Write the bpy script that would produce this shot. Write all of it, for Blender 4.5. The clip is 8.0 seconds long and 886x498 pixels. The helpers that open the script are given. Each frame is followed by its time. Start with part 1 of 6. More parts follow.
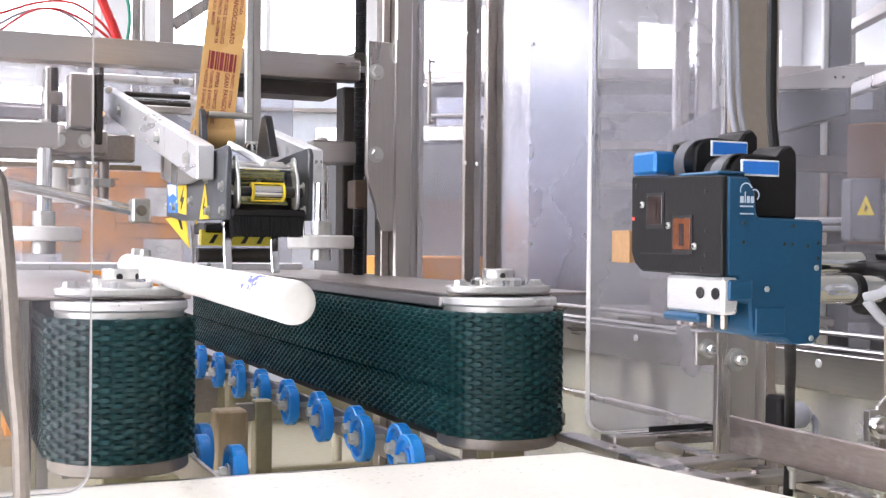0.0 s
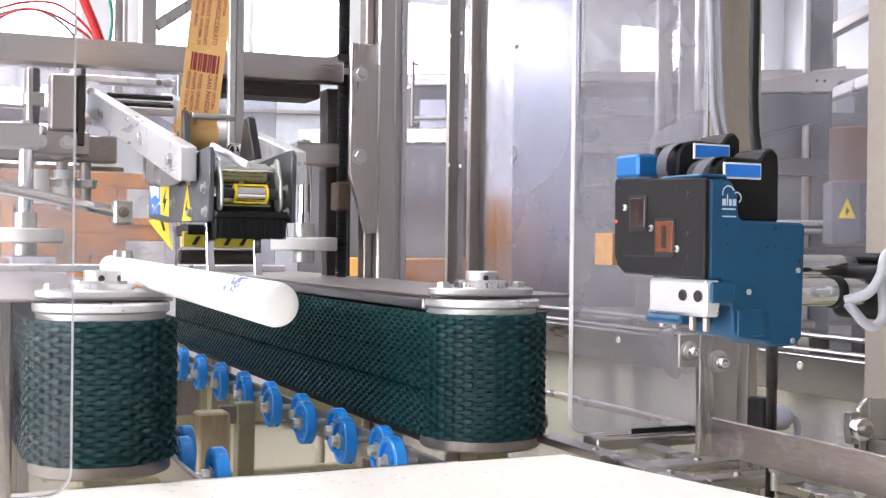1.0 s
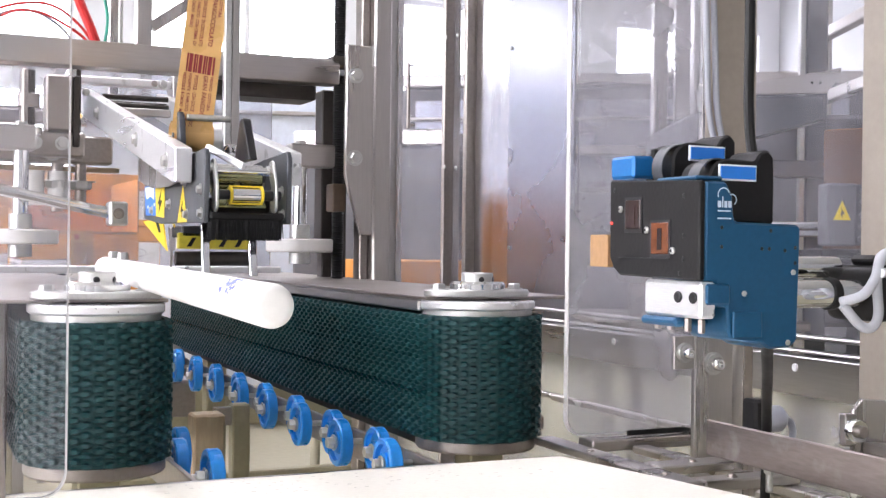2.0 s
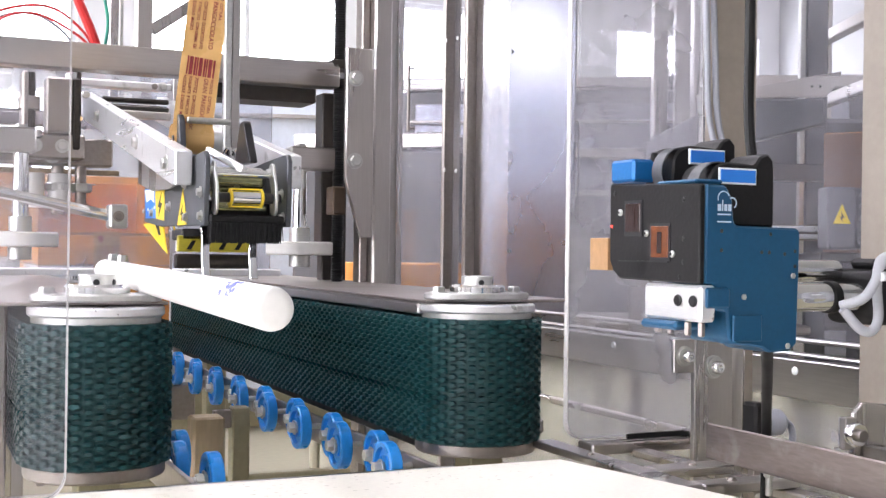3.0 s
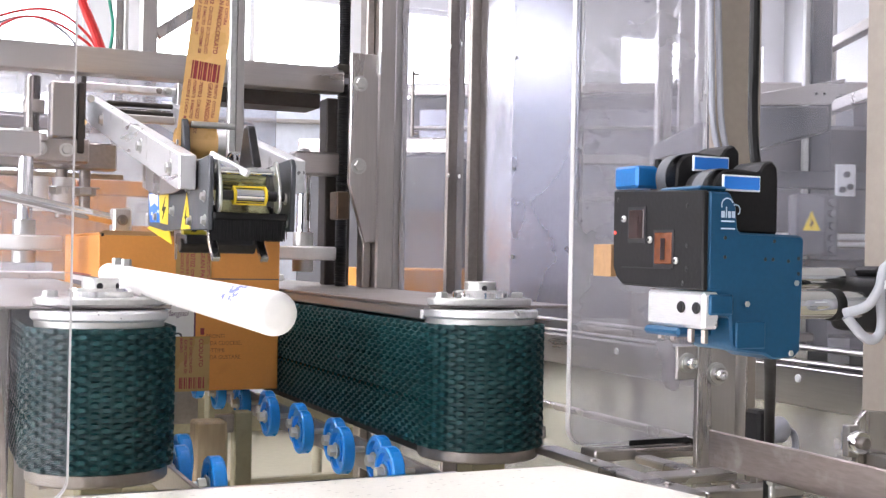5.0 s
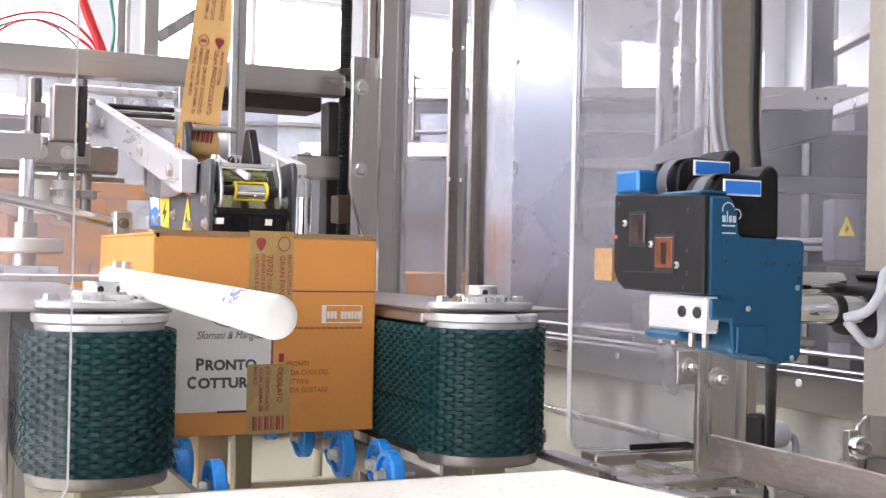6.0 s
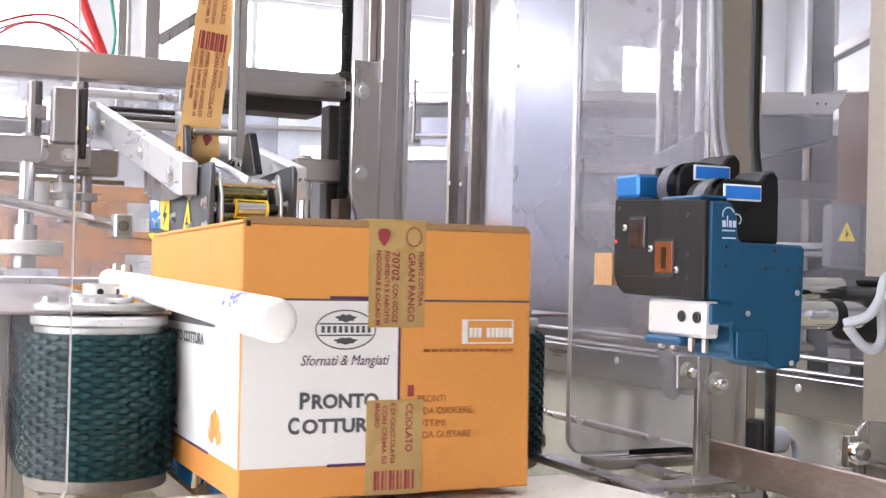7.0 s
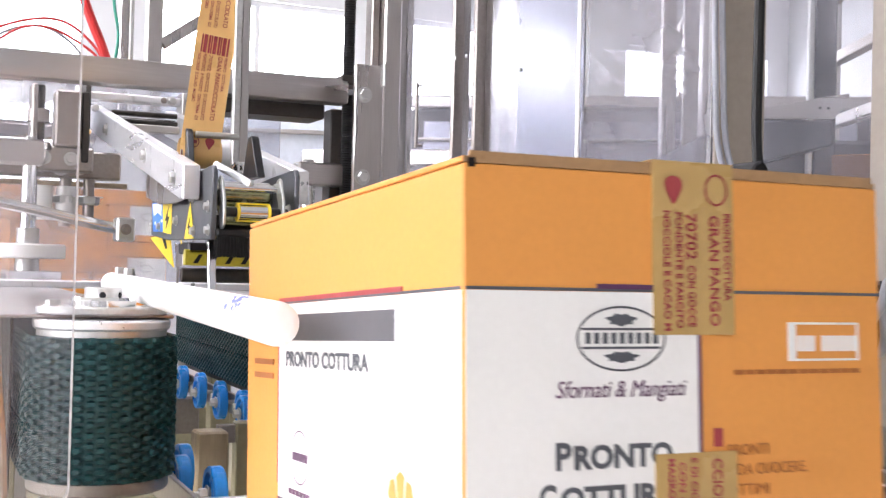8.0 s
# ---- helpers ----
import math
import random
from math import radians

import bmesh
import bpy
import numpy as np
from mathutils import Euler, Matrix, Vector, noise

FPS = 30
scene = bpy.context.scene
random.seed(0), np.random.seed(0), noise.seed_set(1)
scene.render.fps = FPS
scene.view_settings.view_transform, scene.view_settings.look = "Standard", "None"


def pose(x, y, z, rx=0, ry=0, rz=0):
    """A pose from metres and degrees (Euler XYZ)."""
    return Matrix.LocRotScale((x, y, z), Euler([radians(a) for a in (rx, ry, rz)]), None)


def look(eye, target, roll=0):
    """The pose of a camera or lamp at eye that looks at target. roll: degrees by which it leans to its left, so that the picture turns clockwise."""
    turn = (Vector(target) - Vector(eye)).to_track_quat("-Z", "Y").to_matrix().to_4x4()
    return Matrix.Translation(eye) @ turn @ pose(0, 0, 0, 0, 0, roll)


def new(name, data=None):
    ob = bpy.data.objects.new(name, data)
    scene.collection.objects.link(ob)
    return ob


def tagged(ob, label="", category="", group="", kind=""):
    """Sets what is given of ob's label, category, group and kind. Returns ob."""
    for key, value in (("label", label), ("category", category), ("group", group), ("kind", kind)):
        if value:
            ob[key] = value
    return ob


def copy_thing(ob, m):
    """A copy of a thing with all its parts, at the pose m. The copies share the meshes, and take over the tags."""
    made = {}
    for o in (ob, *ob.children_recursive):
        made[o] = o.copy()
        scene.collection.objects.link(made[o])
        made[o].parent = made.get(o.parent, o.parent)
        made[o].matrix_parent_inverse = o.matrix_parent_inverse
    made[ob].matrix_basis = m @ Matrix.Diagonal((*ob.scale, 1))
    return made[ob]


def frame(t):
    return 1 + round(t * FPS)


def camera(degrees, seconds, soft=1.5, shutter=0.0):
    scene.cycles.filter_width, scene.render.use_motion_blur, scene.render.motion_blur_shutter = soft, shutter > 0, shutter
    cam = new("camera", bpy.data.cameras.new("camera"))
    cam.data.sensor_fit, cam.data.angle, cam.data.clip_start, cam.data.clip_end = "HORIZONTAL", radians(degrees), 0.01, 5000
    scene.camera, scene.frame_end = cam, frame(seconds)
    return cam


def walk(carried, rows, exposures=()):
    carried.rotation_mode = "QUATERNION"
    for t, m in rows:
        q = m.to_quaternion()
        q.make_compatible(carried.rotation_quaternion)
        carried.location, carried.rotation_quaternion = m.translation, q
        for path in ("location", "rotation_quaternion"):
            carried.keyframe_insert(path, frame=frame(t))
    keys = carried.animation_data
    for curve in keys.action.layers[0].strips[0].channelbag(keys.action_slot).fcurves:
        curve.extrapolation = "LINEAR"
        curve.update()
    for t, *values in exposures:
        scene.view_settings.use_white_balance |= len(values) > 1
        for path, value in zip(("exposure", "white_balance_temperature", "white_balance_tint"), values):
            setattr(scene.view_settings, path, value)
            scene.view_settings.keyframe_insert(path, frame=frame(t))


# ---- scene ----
cam = camera(41.0, 8.0, soft=1.35, shutter=0.3)
EYE = Vector((0.0, 0.0, 0.95))


def gaze(yaw, pitch, roll):
    y, p = radians(yaw), radians(pitch)
    return look(EYE, EYE + Vector((math.sin(y) * math.cos(p), math.cos(y) * math.cos(p), math.sin(p))), roll)


PATH = [(0, 23.483, -0.283, 0.558), (0.5, 23.957, -0.218, 0.613), (1, 24.293, -0.169, 0.647), (1.5, 24.46, -0.143, 0.66),
        (3, 24.509, 0.06, 0.77), (3.5, 24.452, 0.131, 0.867), (4, 24.407, 0.194, 0.91), (4.5, 24.375, 0.251, 0.988),
        (6, 24.301, 0.505, 1.194), (6.5, 24.301, 0.608, 1.284), (7, 24.298, 0.692, 1.40), (7.5, 24.27, 0.773, 1.45), (8, 24.189, 0.877, 1.475)]
walk(cam, [(t, gaze(a, b, c)) for t, a, b, c in PATH])

# ---- light ----
world = bpy.data.worlds.new("hall_air")
scene.world = world
world.use_nodes = True
sky = world.node_tree.nodes.new("ShaderNodeTexSky")
sky.sky_type, sky.sun_disc, sky.sun_elevation, sky.sun_rotation = "NISHITA", False, radians(40), radians(120)
world.node_tree.links.new(sky.outputs[0], world.node_tree.nodes["Background"].inputs[0])
world.node_tree.nodes["Background"].inputs[1].default_value = 0.1
scene.view_settings.exposure = -0.37
LUM = 35.0      # luminaires
WIN = 17.0      # daylight at the hall's north windows
WEST = 17.0     # stronger daylight from the west

# ---- materials ----


def material(name, colour, rough=0.5, metal=0.0, vary=0.12, scale=20.0, bump=0.0, fine=200.0, stretch=(1, 1, 1), spread=0.0, coat=0.0, worn=None, island=False):
    """A principled material with two scales of colour variation, roughness variation and fine relief."""
    m = bpy.data.materials.new(name)
    m.use_nodes = True
    nt = m.node_tree
    n, l = nt.nodes, nt.links
    b = n["Principled BSDF"]
    tc = n.new("ShaderNodeTexCoord")
    mp = n.new("ShaderNodeMapping")
    mp.inputs["Scale"].default_value = stretch
    l.new(tc.outputs["Object"], mp.inputs[0])
    n1 = n.new("ShaderNodeTexNoise")
    n1.inputs["Scale"].default_value, n1.inputs["Detail"].default_value = scale, 5
    n2 = n.new("ShaderNodeTexNoise")
    n2.inputs["Scale"].default_value, n2.inputs["Detail"].default_value = fine, 3
    l.new(mp.outputs[0], n1.inputs[0])
    l.new(mp.outputs[0], n2.inputs[0])
    add = n.new("ShaderNodeMath")
    add.operation = "ADD"
    l.new(n1.outputs[0], add.inputs[0])
    l.new(n2.outputs[0], add.inputs[1])
    mr = n.new("ShaderNodeMapRange")
    mr.inputs[1].default_value, mr.inputs[2].default_value = 0.6, 1.4
    mr.inputs[3].default_value, mr.inputs[4].default_value = 1 - vary, 1 + vary
    l.new(add.outputs[0], mr.inputs[0])
    mul = n.new("ShaderNodeVectorMath")
    mul.operation = "SCALE"
    mul.inputs[0].default_value = colour
    l.new(mr.outputs[0], mul.inputs["Scale"])
    out = mul.outputs[0]
    if spread:
        oi = n.new("ShaderNodeObjectInfo")
        r2 = n.new("ShaderNodeMapRange")
        r2.inputs[3].default_value, r2.inputs[4].default_value = 1 - spread, 1 + spread
        l.new(oi.outputs["Random"], r2.inputs[0])
        mu2 = n.new("ShaderNodeVectorMath")
        mu2.operation = "SCALE"
        l.new(out, mu2.inputs[0])
        l.new(r2.outputs[0], mu2.inputs["Scale"])
        out = mu2.outputs[0]
    if worn:
        mix = n.new("ShaderNodeMix")
        mix.data_type = "RGBA"
        n3 = n.new("ShaderNodeTexNoise")
        n3.inputs["Scale"].default_value, n3.inputs["Detail"].default_value = worn[1], 6
        l.new(tc.outputs["Object"], n3.inputs[0])
        r3 = n.new("ShaderNodeMapRange")
        r3.inputs[1].default_value, r3.inputs[2].default_value = worn[2], worn[2] + 0.12
        l.new(n3.outputs[0], r3.inputs[0])
        l.new(r3.outputs[0], mix.inputs[0])
        l.new(out, mix.inputs[6])
        mix.inputs[7].default_value = (*worn[0], 1)
        out = mix.outputs[2]
    l.new(out, b.inputs["Base Color"])
    rr = n.new("ShaderNodeMapRange")
    rr.inputs[1].default_value, rr.inputs[2].default_value = 0.3, 0.7
    rr.inputs[3].default_value, rr.inputs[4].default_value = max(0.02, rough - 0.08), min(1, rough + 0.08)
    l.new(n1.outputs[0], rr.inputs[0])
    l.new(rr.outputs[0], b.inputs["Roughness"])
    b.inputs["Metallic"].default_value = metal
    b.inputs["Coat Weight"].default_value = coat
    if bump:
        bp = n.new("ShaderNodeBump")
        bp.inputs["Strength"].default_value, bp.inputs["Distance"].default_value = bump, 0.001
        l.new(n2.outputs[0], bp.inputs["Height"])
        l.new(bp.outputs[0], b.inputs["Normal"])
    return m


def clear(name, tint, rough=0.0, dust=0.0, tintfree=0.0):
    """Thin acrylic sheet: real glass with a thin film of dust on it."""
    m = bpy.data.materials.new(name)
    m.use_nodes = True
    nt = m.node_tree
    n, l = nt.nodes, nt.links
    b = n["Principled BSDF"]
    b.inputs["Base Color"].default_value = (*tint, 1)
    b.inputs["Roughness"].default_value = rough
    b.inputs["Transmission Weight"].default_value = 1.0
    b.inputs["IOR"].default_value = 1.12
    film = n.new("ShaderNodeBsdfDiffuse")
    film.inputs[0].default_value = (0.55, 0.54, 0.58, 1)
    tc = n.new("ShaderNodeTexCoord")
    ns = n.new("ShaderNodeTexNoise")
    ns.inputs["Scale"].default_value, ns.inputs["Detail"].default_value = 9, 8
    l.new(tc.outputs["Object"], ns.inputs[0])
    mr = n.new("ShaderNodeMapRange")
    mr.inputs[1].default_value, mr.inputs[2].default_value = 0.35, 0.75
    mr.inputs[3].default_value, mr.inputs[4].default_value = dust * 0.4, dust * 1.6
    l.new(ns.outputs[0], mr.inputs[0])
    mx = n.new("ShaderNodeMixShader")
    l.new(mr.outputs[0], mx.inputs[0])
    l.new(b.outputs[0], mx.inputs[1])
    l.new(film.outputs[0], mx.inputs[2])
    l.new(mx.outputs[0], n["Material Output"].inputs[0])
    return m


def glow(name, colour, strength):
    m = bpy.data.materials.new(name)
    m.use_nodes = True
    nt = m.node_tree
    e = nt.nodes.new("ShaderNodeEmission")
    e.inputs[0].default_value, e.inputs[1].default_value = (*colour, 1), strength
    nt.links.new(e.outputs[0], nt.nodes["Material Output"].inputs[0])
    return m


STEEL = material("brushed_stainless", (0.50, 0.475, 0.455), 0.30, 1.0, 0.08, 5, 0.05, 90, (5, 5, 0.3))
STEEL_H = material("brushed_stainless_lengthwise", (0.54, 0.51, 0.49), 0.30, 1.0, 0.08, 5, 0.05, 90, (0.3, 5, 5))
STEEL_Y = material("brushed_stainless_along", (0.46, 0.45, 0.45), 0.34, 1.0, 0.08, 5, 0.05, 90, (5, 0.3, 5))
RAILM = material("worn_angle_steel", (0.31, 0.265, 0.25), 0.36, 1.0, 0.22, 10, 0.1, 120, (3, 0.5, 3), worn=((0.43, 0.40, 0.38), 25, 0.60))
SHEETST = material("brushed_stainless_sheet", (0.50, 0.49, 0.50), 0.19, 1.0, 0.12, 6, 0.06, 160, (6, 6, 0.4))
DULL = material("dull_steel", (0.36, 0.325, 0.30), 0.40, 1.0, 0.14, 9, 0.12, 160)
DARKST = material("oily_dark_steel", (0.045, 0.038, 0.033), 0.5, 0.3, 0.25, 14, 0.2, 160)
ALU = material("milled_aluminium", (0.85, 0.85, 0.86), 0.34, 0.7, 0.08, 8, 0.15, 200, (6, 0.5, 6), worn=((0.55, 0.55, 0.54), 30, 0.62))
ZINC = material("zinc_plated_steel", (0.62, 0.62, 0.60), 0.4, 1.0, 0.1, 40, 0.1, 300)
CHROME = material("polished_chrome", (0.82, 0.82, 0.82), 0.1, 1.0, 0.04, 30)
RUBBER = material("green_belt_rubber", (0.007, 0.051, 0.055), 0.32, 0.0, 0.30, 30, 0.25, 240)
RUBBER2 = material("green_belt_back_gap_shade", (0.006, 0.037, 0.039), 0.5, 0.0, 0.3, 30, 0.3, 240)
BLUEP = material("blue_moulded_plastic", (0.02, 0.27, 0.78), 0.3, 0.0, 0.12, 25, 0.05, 200, spread=0.08)
WHITEP = material("white_plastic", (0.86, 0.85, 0.82), 0.42, 0.0, 0.04, 10, 0.08, 160, worn=((0.72, 0.68, 0.60), 22, 0.66))
BLACKP = material("matt_black_plastic", (0.011, 0.0105, 0.011), 0.48, 0.0, 0.2, 30, 0.2, 300)
BLACKM = material("black_anodised_metal", (0.025, 0.024, 0.026), 0.35, 0.3, 0.2, 20, 0.1, 300)
GREYM = material("dark_grey_plate", (0.095, 0.10, 0.11), 0.4, 0.35, 0.15, 15, 0.1, 250)
BLUEA = material("blue_anodised_aluminium", (0.008, 0.078, 0.17), 0.38, 0.25, 0.1, 10, 0.12, 300)
BLUEL = material("bright_blue_aluminium", (0.012, 0.15, 0.42), 0.32, 0.25, 0.08, 10, 0.08, 300)
LABELB = material("blue_label", (0.02, 0.20, 0.70), 0.4, 0.0, 0.03, 10)
LABELW = material("white_label", (0.85, 0.87, 0.9), 0.45, 0.0, 0.03, 10)
STAMP = material("violet_blue_stamp", (0.13, 0.16, 0.55), 0.5, 0.0, 0.2, 60)
LETTERW = material("pale_blue_print", (0.55, 0.68, 0.82), 0.5, 0.0, 0.03, 10)
YELLOW = material("yellow_sticker", (0.85, 0.62, 0.03), 0.4, 0.0, 0.06, 20)
DULLY = material("dull_yellow_paint", (0.48, 0.40, 0.03), 0.45, 0.0, 0.12, 25)
CREAM = material("cream_belt", (0.86, 0.83, 0.74), 0.55, 0.0, 0.06, 6, 0.3, 180, worn=((0.66, 0.60, 0.48), 14, 0.66))
SCUFF = material("grey_belt_scuffs", (0.52, 0.49, 0.43), 0.6, 0.0, 0.1, 40)
LEGM = material("pale_painted_leg", (0.36, 0.335, 0.25), 0.6, 0.0, 0.06, 10)
CARTON = material("orange_printed_cardboard", (0.73, 0.31, 0.07), 0.55, 0.0, 0.05, 5, 0.12, 220, worn=((0.62, 0.24, 0.06), 9, 0.72))
CARTONW = material("white_printed_panel", (0.83, 0.82, 0.80), 0.55, 0.0, 0.03, 6, 0.1, 220)
KRAFT = material("raw_cardboard_edge", (0.36, 0.21, 0.10), 0.8, 0.0, 0.15, 60, 0.4, 200)
TAPE = material("brown_printed_tape", (0.47, 0.31, 0.115), 0.25, 0.0, 0.06, 12, 0.05, 120)
TAPEUP = material("orange_printed_tape", (0.80, 0.50, 0.19), 0.3, 0.0, 0.05, 12, 0.05, 120)
REDINK = material("red_ink", (0.33, 0.045, 0.05), 0.5, 0.0, 0.05, 30)
PURPLE = material("purple_ink", (0.10, 0.03, 0.09), 0.5, 0.0, 0.05, 30)
GREYINK = material("grey_ink", (0.085, 0.09, 0.105), 0.5, 0.0, 0.05, 30)
BROWNINK = material("brown_ink", (0.36, 0.12, 0.03), 0.5, 0.0, 0.05, 30)
AMBER = material("amber_window", (0.16, 0.05, 0.018), 0.12, 0.2, 0.3, 60)
SHADESIDE = material("shaded_carton_side", (0.15, 0.085, 0.055), 0.75, 0.0, 0.12, 25, 0.2, 160)
SMOKE = material("smoked_window", (0.035, 0.02, 0.017), 0.12, 0.2, 0.3, 60)
GOLD = material("yellow_green_tape_film", (0.40, 0.40, 0.22), 0.2, 0.85, 0.2, 30)
BRISTLE = material("black_bristles", (0.006, 0.006, 0.007), 0.7, 0.0, 0.4, 90, 0.6, 400, (6, 6, 1))
CABLE = material("black_cable", (0.012, 0.012, 0.012), 0.4, 0.0, 0.1, 30)
PALEHOSE = material("pale_grey_hose", (0.42, 0.43, 0.46), 0.4, 0.0, 0.06, 30)
CABLEG = material("grey_hose", (0.31, 0.32, 0.36), 0.45, 0.0, 0.06, 30)
GREENH = material("green_hose", (0.03, 0.30, 0.20), 0.35, 0.0, 0.06, 30)
REDHOSE = material("red_hose", (0.65, 0.03, 0.03), 0.35, 0.0, 0.06, 30)
SHEETM = material("pale_grey_sheet", (0.34, 0.345, 0.40), 0.27, 0.8, 0.06, 3, 0.04, 100)
EBOX = material("light_grey_enclosure", (0.14, 0.14, 0.155), 0.5, 0.0, 0.05, 10)
PALEBLUE = material("pale_blue_grey_panel", (0.62, 0.67, 0.75), 0.5, 0.0, 0.10, 3, 0.05, 40)
GREYBOX = material("grey_enclosure", (0.10, 0.10, 0.11), 0.5, 0.0, 0.05, 10)
FLOORM = material("cream_floor_coating", (0.42, 0.395, 0.285), 0.62, 0.0, 0.08, 1.2, 0.05, 30)
WALLM = material("grey_white_hall_wall", (0.66, 0.66, 0.69), 0.6, 0.0, 0.03, 1.0)
WALLD = material("low_bounce_hall_wall", (0.42, 0.42, 0.43), 0.6, 0.0, 0.05, 1.0)
CEILM = material("pale_hall_ceiling", (0.60, 0.60, 0.61), 0.7, 0.0, 0.03, 1.0)
BROWNST = material("brown_oily_block", (0.11, 0.075, 0.05), 0.5, 0.2, 0.2, 20, 0.1, 120)
BEIGE = material("beige_painted_post", (0.33, 0.29, 0.25), 0.5, 0.1, 0.08, 8, 0.05, 120)
OLIVE = material("olive_painted_steel", (0.36, 0.33, 0.22), 0.5, 0.2, 0.12, 12, 0.1, 120)
WOOD = material("worn_wood", (0.40, 0.31, 0.20), 0.65, 0.0, 0.25, 20, 0.4, 120, (1, 1, 0.2))
PLEXI = clear("dusty_acrylic", (0.97, 0.97, 0.98), 0.0, 0.085)
PLEXIM = clear("milky_acrylic", (0.96, 0.96, 0.98), 0.0, 0.34)
PLEXIH = clear("hazy_acrylic_hood", (0.88, 0.90, 0.95), 0.04, 0.34)
PLEXIL = clear("scuffed_acrylic", (0.70, 0.69, 0.62), 0.26, 0.22)
PLEXID = clear("dusty_acrylic_dull", (0.80, 0.80, 0.84), 0.03, 0.09)
PLEXIE = material("acrylic_cut_edge", (0.60, 0.59, 0.58), 0.35, 0.0, 0.05, 40)
LAMPM = glow("luminaire_glow", (0.99, 0.955, 1.08), LUM)
WINM = glow("window_daylight", (0.95, 0.955, 1.04), WIN)
WESTM = glow("west_window_daylight", (0.97, 0.955, 1.03), WEST)
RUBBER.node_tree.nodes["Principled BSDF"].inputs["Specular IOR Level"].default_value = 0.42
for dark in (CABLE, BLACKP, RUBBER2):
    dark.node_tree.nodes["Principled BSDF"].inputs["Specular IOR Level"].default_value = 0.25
REDLED = glow("red_led", (1.0, 0.08, 0.06), 3.0)

# ---- mesh tools ----


def link(name, bm, mat, parent=None, label="", smooth=False):
    me = bpy.data.meshes.new(name)
    bm.normal_update()
    bm.to_mesh(me)
    bm.free()
    me.materials.append(mat)
    if smooth:
        for p in me.polygons:
            p.use_smooth = True
        me.set_sharp_from_angle(angle=radians(35))
    ob = new(name, me)
    if parent:
        ob.parent = parent
    if label:
        ob["label"] = label
    return ob


def part(name, bm, material_, parent, label="", smooth=True):
    return link(name, bm, material_, parent, label, smooth)


def thing(name, m, label, category, group="", kind=""):
    ob = new(name)
    ob.empty_display_size = 0.02
    ob.matrix_basis = m
    return tagged(ob, label, category, group, kind)


def slab(x0, x1, y0, y1, z0, z1, bevel=0.001, bm=None, segs=1):
    own = bmesh.new()
    r = bmesh.ops.create_cube(own, size=1.0)
    for v in own.verts:
        v.co = Vector(((x0 + x1) / 2 + v.co.x * (x1 - x0), (y0 + y1) / 2 + v.co.y * (y1 - y0), (z0 + z1) / 2 + v.co.z * (z1 - z0)))
    if bevel:
        bmesh.ops.bevel(own, geom=own.edges[:], offset=bevel, segments=segs, affect="EDGES", profile=0.5)
    return merge(bm, own)


def merge(bm, own):
    if bm is None:
        return own
    me = bpy.data.meshes.new("tmp")
    own.to_mesh(me)
    own.free()
    bm.from_mesh(me)
    bpy.data.meshes.remove(me)
    return bm


def spin(profile, at, axis="z", segs=32, bm=None):
    """A lathed body: profile of (radius, height) along the axis, closed at both ends where the radius is 0."""
    own = bmesh.new()
    rings = []
    for r, h in profile:
        if r <= 1e-6:
            rings.append([own.verts.new((0, 0, h))])
        else:
            rings.append([own.verts.new((r * math.cos(2 * math.pi * i / segs), r * math.sin(2 * math.pi * i / segs), h)) for i in range(segs)])
    for a, b in zip(rings, rings[1:]):
        for i in range(segs):
            j = (i + 1) % segs
            if len(a) == 1 and len(b) > 1:
                own.faces.new((a[0], b[i], b[j]))
            elif len(b) == 1 and len(a) > 1:
                own.faces.new((a[i], b[0], a[j]))
            elif len(a) > 1:
                own.faces.new((a[i], b[i], b[j], a[j]))
    turn = {"z": Matrix.Identity(4), "x": Matrix.Rotation(radians(90), 4, "Y"), "y": Matrix.Rotation(radians(-90), 4, "X")}[axis] if isinstance(axis, str) else axis
    bmesh.ops.transform(own, matrix=Matrix.Translation(at) @ turn, verts=own.verts)
    bmesh.ops.recalc_face_normals(own, faces=own.faces[:])
    return merge(bm, own)


def rod(p, q, r, segs=20, bevel=0.0008, bm=None):
    p, q = Vector(p), Vector(q)
    d = q - p
    ln = d.length
    turn = d.to_track_quat("Z", "Y").to_matrix().to_4x4()
    b = min(bevel, r * 0.4)
    return spin([(0, 0), (r - b, 0), (r, b), (r, ln - b), (r - b, ln), (0, ln)], p, turn, segs, bm)


def prism(points, axis, a, b, bevel=0.0008, bm=None):
    """A plate: the outline in the two other axes (in x,y,z order), from a to b along the axis."""
    own = bmesh.new()

    def at(p, h):
        return {"x": (h, p[0], p[1]), "y": (p[0], h, p[1]), "z": (p[0], p[1], h)}[axis]
    lo = [own.verts.new(at(p, a)) for p in points]
    hi = [own.verts.new(at(p, b)) for p in points]
    own.faces.new(lo)
    own.faces.new(hi[::-1])
    for i in range(len(points)):
        j = (i + 1) % len(points)
        own.faces.new((lo[i], hi[i], hi[j], lo[j]))
    bmesh.ops.recalc_face_normals(own, faces=own.faces[:])
    if bevel:
        bmesh.ops.bevel(own, geom=own.edges[:], offset=bevel, segments=1, affect="EDGES", profile=0.5)
    return merge(bm, own)


